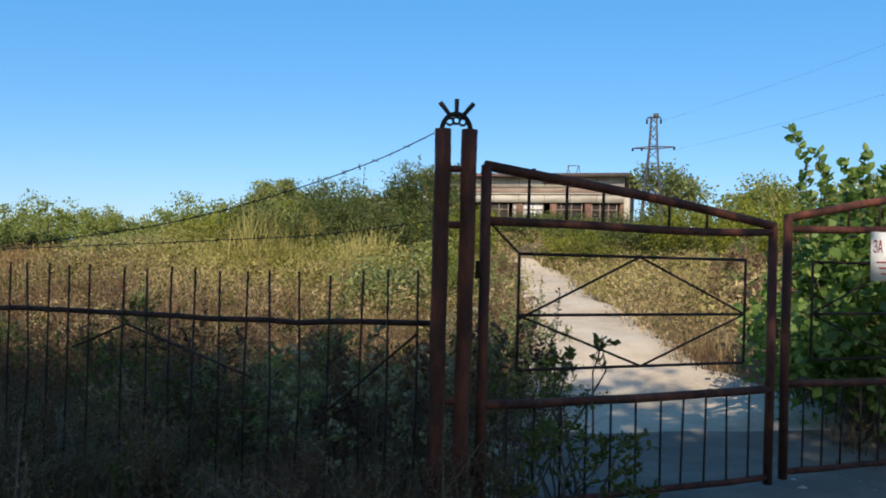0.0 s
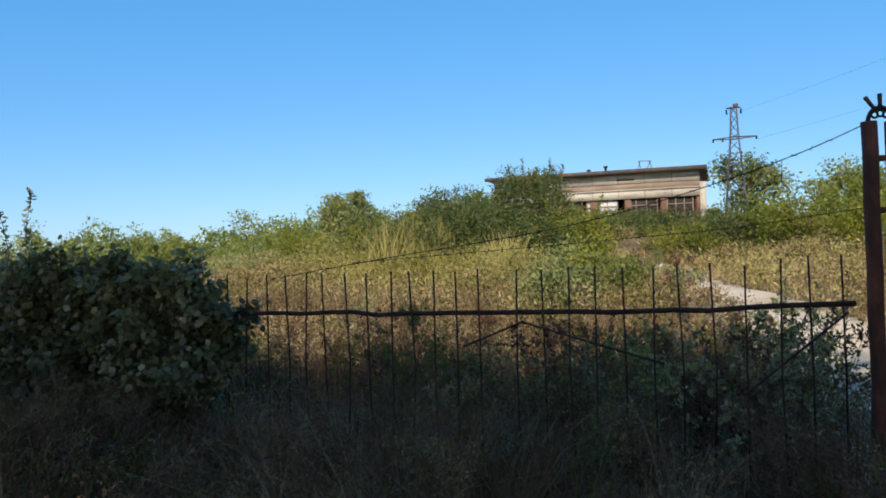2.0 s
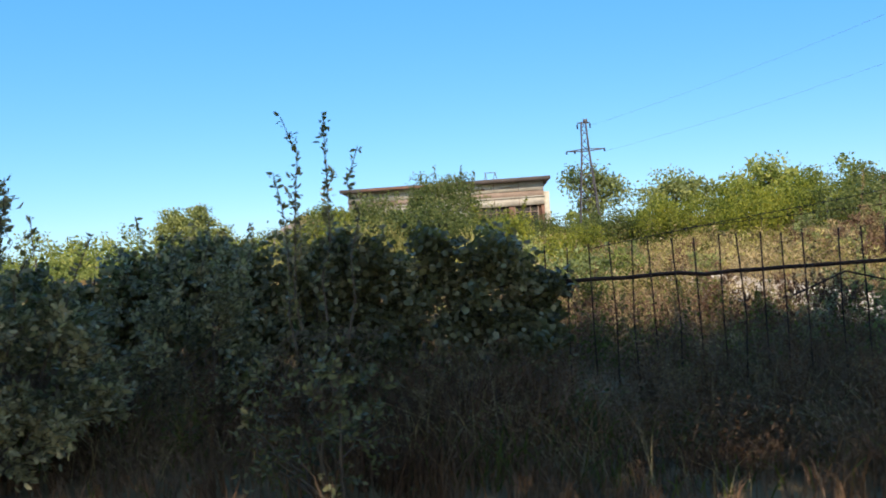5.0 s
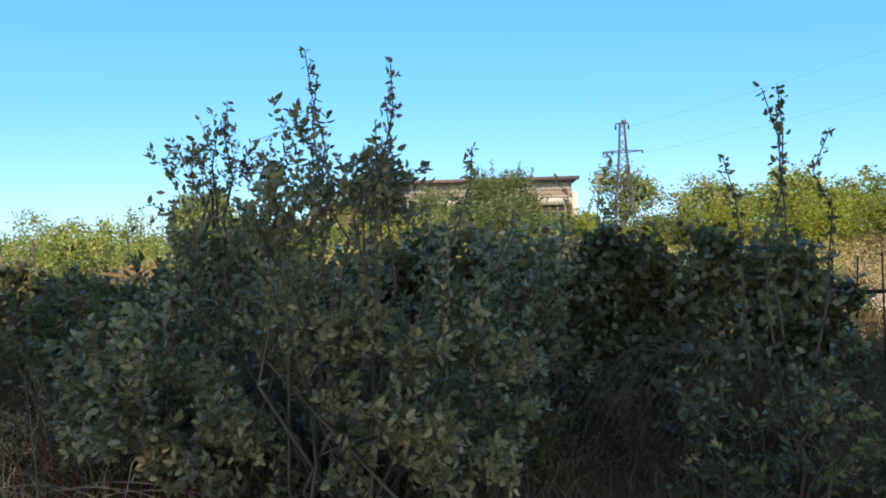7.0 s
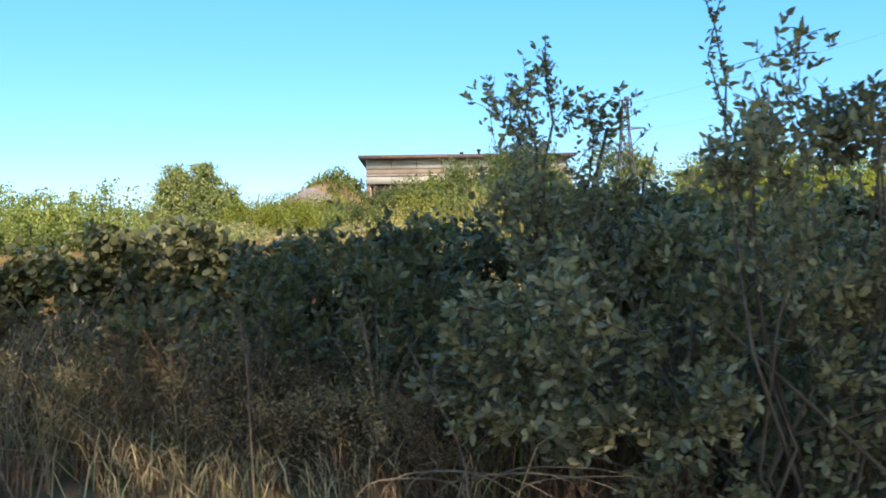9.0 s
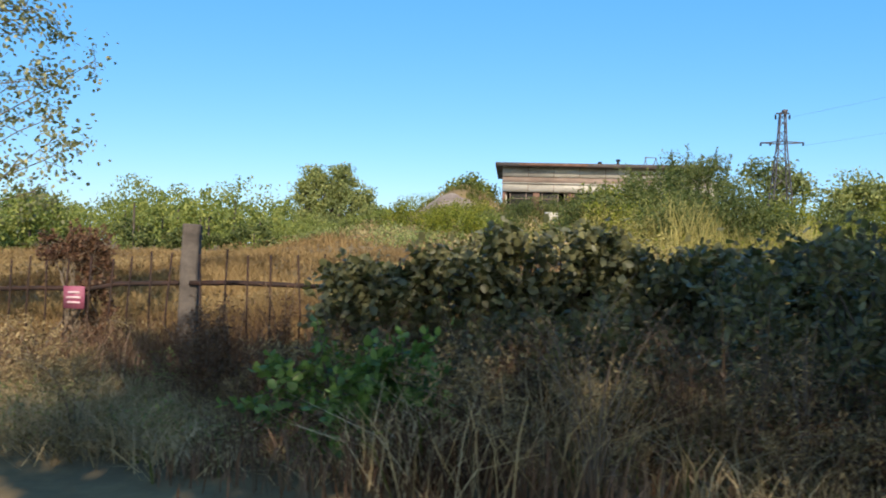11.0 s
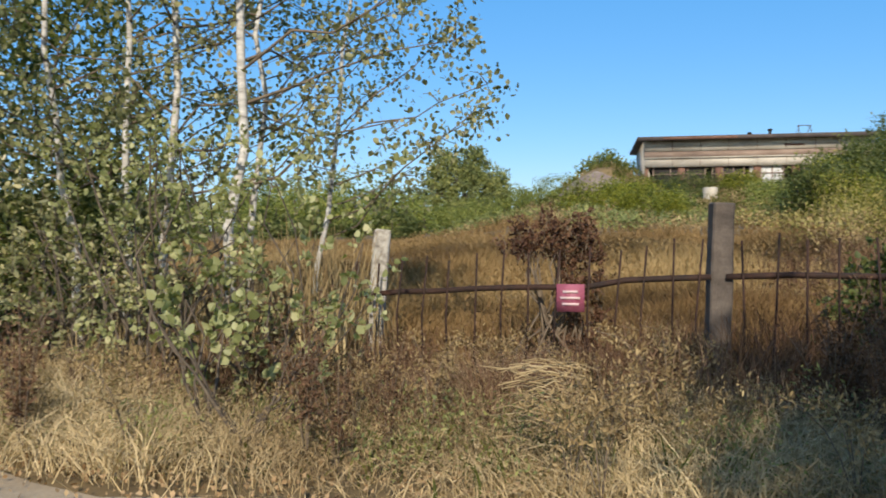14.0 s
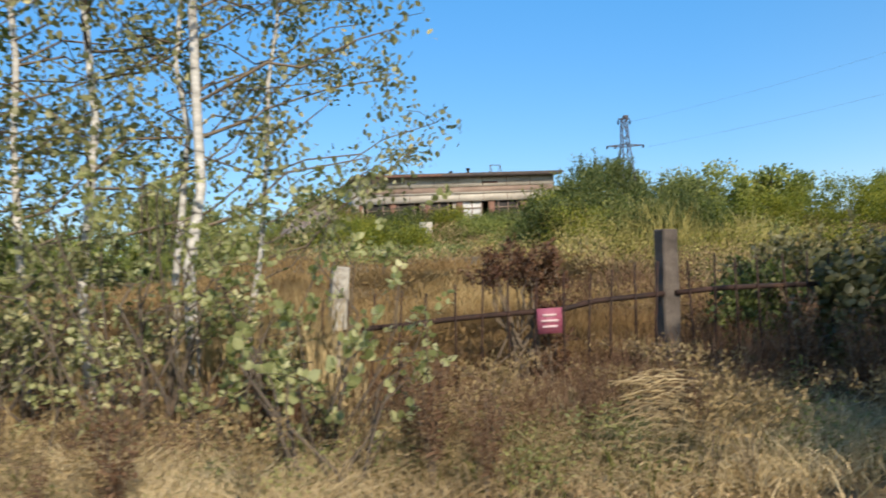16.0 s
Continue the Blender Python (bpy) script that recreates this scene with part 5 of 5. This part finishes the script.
build_grass("reeds", G_REED, 3500, -13.2, -7.5, 17.6, 21.5, 1.05, 0.014, "stand of tall golden reeds", 213, 0.22, 700)
build_scrub("reeds", G_REED, 26000, 420, -13.4, -6.6, 16.2, 22.5, 1.25, 0.085, 0.2, "leafy golden stand of tall weeds on the slope", 240, off_track, 0.3)
build_scrub("green_weeds", L_YELLOW, 12000, 200, -13, -6.8, 17, 22.5, 1.3, 0.085, 0.2, "yellow-green leafy weeds among the golden ones", 241, off_track, 0.4)
build_grass("reeds", G_GREEN, 5000, -13, -9.8, 20, 25, 0.85, 0.018, "green stems among the reeds", 214, 0.25, 300)

rng_c = np.random.default_rng(515)
CLUMP = [(G_DARK, "brown dead weed clump behind the fence"), (L_GREYTREE, "grey-green leafy weed clump behind the fence"), (G_DRY, "pale dry weed clump behind the fence"), (L_RUSSET, "reddish seeding dock clump behind the fence"), (G_GREEN, "dark green weed clump behind the fence")]
for i in range(54):
    x, y = (rng_c.uniform(-8.5, 0), rng_c.uniform(5.0, 10)) if i < 34 else (rng_c.uniform(1.5, 7.5), rng_c.uniform(11.5, 22))
    while not off_track(np.array([x]), np.array([y]))[0]:
        x += 0.6 if y > 11 else -0.6
    mt, lab = CLUMP[int(rng_c.integers(0, 5)) if i < 34 else (0, 0, 2, 1)[i % 4]]
    s = rng_c.uniform(0.3, 0.65) * (1 if i < 34 else 1.5)
    build_bush("weed_clump", x, y, (s, s), s * rng_c.uniform(1.4, 2.4), int(900 * s / 0.5), 0.05 if i < 34 else 0.075, mt, lab, "weeds", k=14, spread=0.12, seed=520 + i, stems=7, group="weed clumps", thick=0.007, width=0.4, stem_mat=TWIG, shoots=[(s * 0.3, 0, float(land(x, y)) + s * 2.6)])
for i, y in enumerate(np.linspace(11.2, 21.5, 13)):
    ty, tx = zip(*TRACK)
    x = float(np.interp(y, ty, tx) - np.interp(y, [11, 15, 22], [1.75, 1.55, 1.2])) + rng_c.uniform(-0.15, 0.1)
    mt, lab = CLUMP[(0, 2, 0, 1)[i % 4]]
    build_bush("weed_clump", x, float(y), (0.42, 0.42), rng_c.uniform(0.75, 1.15), 1100, 0.06, mt, lab.replace("behind the fence", "edging the driveway"), "weeds", k=14, spread=0.12, seed=620 + i, stems=7, group="weed clumps", thick=0.007, width=0.35, stem_mat=TWIG)
build_bush("briar", -1.45, 5.1, (0.45, 0.3), 1.35, 420, 0.06, L_BUSH, "thin leafy briar leaning against the fence", "shrub", k=16, spread=0.1, seed=590, stems=9, thick=0.008)
build_bush("briar", -0.75, 5.0, (0.45, 0.3), 1.25, 520, 0.06, L_BUSH, "thin leafy briar beside the gatepost", "shrub", k=16, spread=0.1, seed=591, stems=9, thick=0.008)

for i, (x, y, hh) in enumerate([(-0.45, 5.6, 1.2), (-1.15, 5.5, 1.15), (-1.9, 5.4, 1.1), (-2.6, 5.7, 1.0), (-1.0, 6.4, 1.25), (-2.0, 6.6, 1.15), (-0.9, 7.6, 1.2), (-0.2, 6.9, 1.3), (-0.5, 8.3, 1.3), (-1.4, 8.9, 1.3)]):
    build_bush("briar", x, y, (0.45, 0.35), hh, 620, 0.055, (L_BUSH, G_DARK, L_GREYTREE)[i % 3], ("dusty grey-leaved briar behind the fence", "dead brown briar behind the fence", "thin grey-green briar behind the fence")[i % 3], "shrub", k=20, spread=0.1, seed=594 + i, stems=8, thick=0.007, group="briars behind the fence", stem_mat=TWIG)

build_grass("dry_grass", G_STRAW, 1700, -15.2, -11.2, 0.9, 2.1, 0.4, 0.004, "bleached grass arching over the lane edge", 215, 1.0, 150)
build_grass("dry_grass", G_DRY, 16000, -28, 16, -13, -5.9, 0.3, 0.008, "dry grass across the lane", 216, 0.6, 1600)


def build_brush():
    """Dry heap of cut stalks."""
    rng = np.random.default_rng(7)
    x, y = -18.25, 1.75
    z0 = float(land(x, y))
    g = thing("brush_pile", (x, y, z0), "heap of pale dry cut branches and straw", "brush pile")
    b = Geo(7)
    for i in range(90):
        a = rng.uniform(-0.35, 0.35) + (math.pi if rng.random() < 0.5 else 0)
        L = rng.uniform(0.1, 0.26)
        f = rng.random() ** 0.4
        c = vec(x + rng.normal(0, 0.14 - 0.06 * f), y + rng.normal(0, 0.12 - 0.06 * f), z0 + 0.56 * f + 0.02)
        d = vec(math.cos(a), math.sin(a), rng.normal(0, 0.12)) * L / 2
        b.tube([c - d, c + vec(0, 0, 0.02), c + d], 0.003, 3, False)
    tagged(b.ob("straw", G_STRAW, g), kind="stuff")


build_brush()


def build_litter():
    rng = np.random.default_rng(9)
    p = np.concatenate([ground_points(rng, 1700, -24, -17, 0.85, 1.9), ground_points(rng, 110, -24, -17, 0.3, 1.2)])
    p[:, 2] += 0.04
    tagged(Geo(9).leaves(p, 0.034, 0.7, 0.15, 0.0).ob("leaf_litter", G_LITTER), "fallen tan leaves along the lane edge", "leaf litter", kind="stuff")


build_litter()


def build_red_sign():
    x = -18.27
    q = rail_at(x)
    g = thing("warning_sign", (x, q[1] - 0.06, 1.18), "small faded red metal sign tied to the fence", "sign")
    Geo().box((x, q[1] - 0.06, 1.17), (0.2, 0.008, 0.2)).ob("plate", SIGN_RED, g)
    for i, w in enumerate((0.11, 0.14, 0.12)):
        Geo().box((x, q[1] - 0.067, 1.215 - i * 0.045), (w, 0.004, 0.018)).ob("text_bar", SIGN_PINK, g)
    for s in (-0.08, 0.08):
        Geo().tube([(x + s, q[1] - 0.055, 1.26), (x + s, q[1], q[2])], 0.003, 4).ob("tie_wire", WIRE, g)


build_red_sign()


def build_clay_bank():
    rng = np.random.default_rng(3)
    n, m = 18, 28
    v = []
    for i in range(n + 1):
        for j in range(m):
            a = 2 * math.pi * j / m
            r = i / n * (1 + 0.18 * math.sin(3 * a + 1) + 0.1 * math.sin(7 * a))
            x, y = -20.9 + 1.9 * r * math.cos(a), 41.6 + 2.2 * r * math.sin(a)
            v.append((x, y, float(land(x, y)) + (0.1 + 0.05 * rng.normal()) * (1 - (i / n) ** 4) - 0.02 * (i == n)))
    f = [(i * m + j, (i + 1) * m + j, (i + 1) * m + (j + 1) % m, i * m + (j + 1) % m) for i in range(n) for j in range(m)]
    tagged(Geo().add(v, f).ob("clay_bank", CLAY, smooth=True), "bare grey-brown clay bank below the workshop", "bank", kind="structure")


build_clay_bank()


# ---- weeds standing singly ----
def build_weed(name, seed, h, stems, mat, leaf, per, label, droop, stem_mat, tip=0.0, spread=0.16):
    """Stems from one root with small leaves along them; tip > 0 gathers them into a plume."""
    rng = np.random.default_rng(seed)
    g = thing(name, (0, 0, 0), label, "weed")
    for i in range(stems):
        az, L = rng.uniform(0, 6.28), h * rng.uniform(0.6, 1.1)
        out = vec(math.cos(az), math.sin(az), 0) * spread * rng.uniform(0.3, 1.6)
        t = np.linspace(0, 1, 7)[:, None]
        q = out * t * 0.7 + out * droop * t**3 + vec(0, 0, L) * (t - 0.25 * droop * t**3)
        s = Geo(seed + i).tube(q, np.linspace(0.0045, 0.0015, 7), 4, False).ob("stem", stem_mat, g)
        u = tip + (1 - tip) * rng.uniform(0.12, 1, per)
        p = np.stack([np.interp(u, t[:, 0], q[:, k]) for k in range(3)], 1)
        Geo(seed + i).leaves(p + rng.normal(size=(per, 3)) * (0.02 + 0.03 * tip), leaf * (1.2 - 0.6 * u), 0.3, 0.1, -0.5).ob("leaves", mat, s)
    return g


PROTO = [build_weed("wormwood", 301, 0.75, 6, G_DARK, 0.05, 90, "greyish feathery wormwood standing in dull grass", 0.3, TWIG),
         build_weed("plume_grass", 302, 0.85, 5, G_DRY, 0.05, 110, "dry grass with pale drooping plumes", 1.3, TWIG, 0.45),
         build_weed("leafy_weed", 303, 0.6, 6, G_GREEN, 0.07, 36, "leafy green weed on thin stems", 0.4, BARK),
         build_weed("wormwood", 304, 0.95, 7, G_DARK, 0.045, 110, "tall brown seeding wormwood", 0.5, TWIG, 0.2),
         build_weed("dead_weed", 305, 0.8, 8, G_DRY, 0.03, 26, "dead straw-coloured weed with bare stems", 0.6, TWIG, 0.3)]


def scatter_weeds():
    rng = np.random.default_rng(31)
    first = [True] * len(PROTO)
    for x0, x1, y0, y1, count, kinds in ((-16, 0.6, 1.9, 4.4, 130, (0, 0, 1, 2, 3, 3, 4)), (-4.6, 0, 4.9, 7.5, 34, (0, 2, 3, 4)), (-22.5, -15, 2.1, 3.6, 46, (1, 1, 0, 3)), (-21.5, -16, 1.3, 2.2, 14, (1, 1, 3)), (-15, -10.8, 1.0, 3.0, 62, (1, 1, 4, 0)), (3.0, 7, 9, 20, 30, (3, 0, 3))):
        for _ in range(count):
            k = kinds[rng.integers(0, len(kinds))]
            x, y = rng.uniform(x0, x1), rng.uniform(y0, y1)
            m = pose(x, y, float(land(x, y)) - 0.02, 0, 0, rng.uniform(0, 360)) @ Matrix.Scale(rng.uniform(0.7, 1.3), 4)
            if first[k]:
                PROTO[k].matrix_basis = m
                o, first[k] = PROTO[k], False
            else:
                o = copy_thing(PROTO[k], m)
            o["group"] = "weeds along the fence"


scatter_weeds()


def build_stalk(pts, r, label):
    p = np.array(pts, float)
    k = np.arange(len(p))
    t = np.linspace(0, len(p) - 1, 16)
    q = np.stack([np.interp(t, k, p[:, j]) for j in range(3)], 1)
    for _ in range(3):
        q[1:-1] = (q[:-2] + 2 * q[1:-1] + q[2:]) / 4
    tagged(Geo().tube(q, np.linspace(r, r * 0.4, 16), 5).ob("dry_stalk", TWIG), label, "stalk", "dry stalks")


build_stalk([(-11.4, 0.44, 0.25), (-11.41, 0.45, 0.76), (-11.69, 0.8, 1.22)], 0.006, "thin pale leaning dry stalk")
build_stalk([(-12.3, 0.3, 0.25), (-12.32, 0.32, 0.7), (-12.35, 0.35, 1.25)], 0.006, "upright pale dry stalk")
for i in range(7):
    build_stalk([(-12.0 + 0.12 * i, 0.7, 0.3), (-11.9 + 0.12 * i, 0.6, 0.62 + 0.03 * (i % 3)), (-11.5 + 0.16 * i, 0.5, 0.66 + 0.03 * (i % 2)), (-11.2 + 0.18 * i, 0.45, 0.45)], 0.005, "arching dry grass stalk bent to the ground")
for i in range(16):
    build_stalk([(-8.6 + 0.05 * i, 2.6, 0.2), (-8.45 + 0.07 * i, 2.5, 0.8), (-8.1 + 0.06 * i, 2.4, 1.15 + 0.04 * (i % 4)), (-7.7 + 0.04 * i, 2.3, 1.1)], 0.005, "bare reddish bent shrub stem")
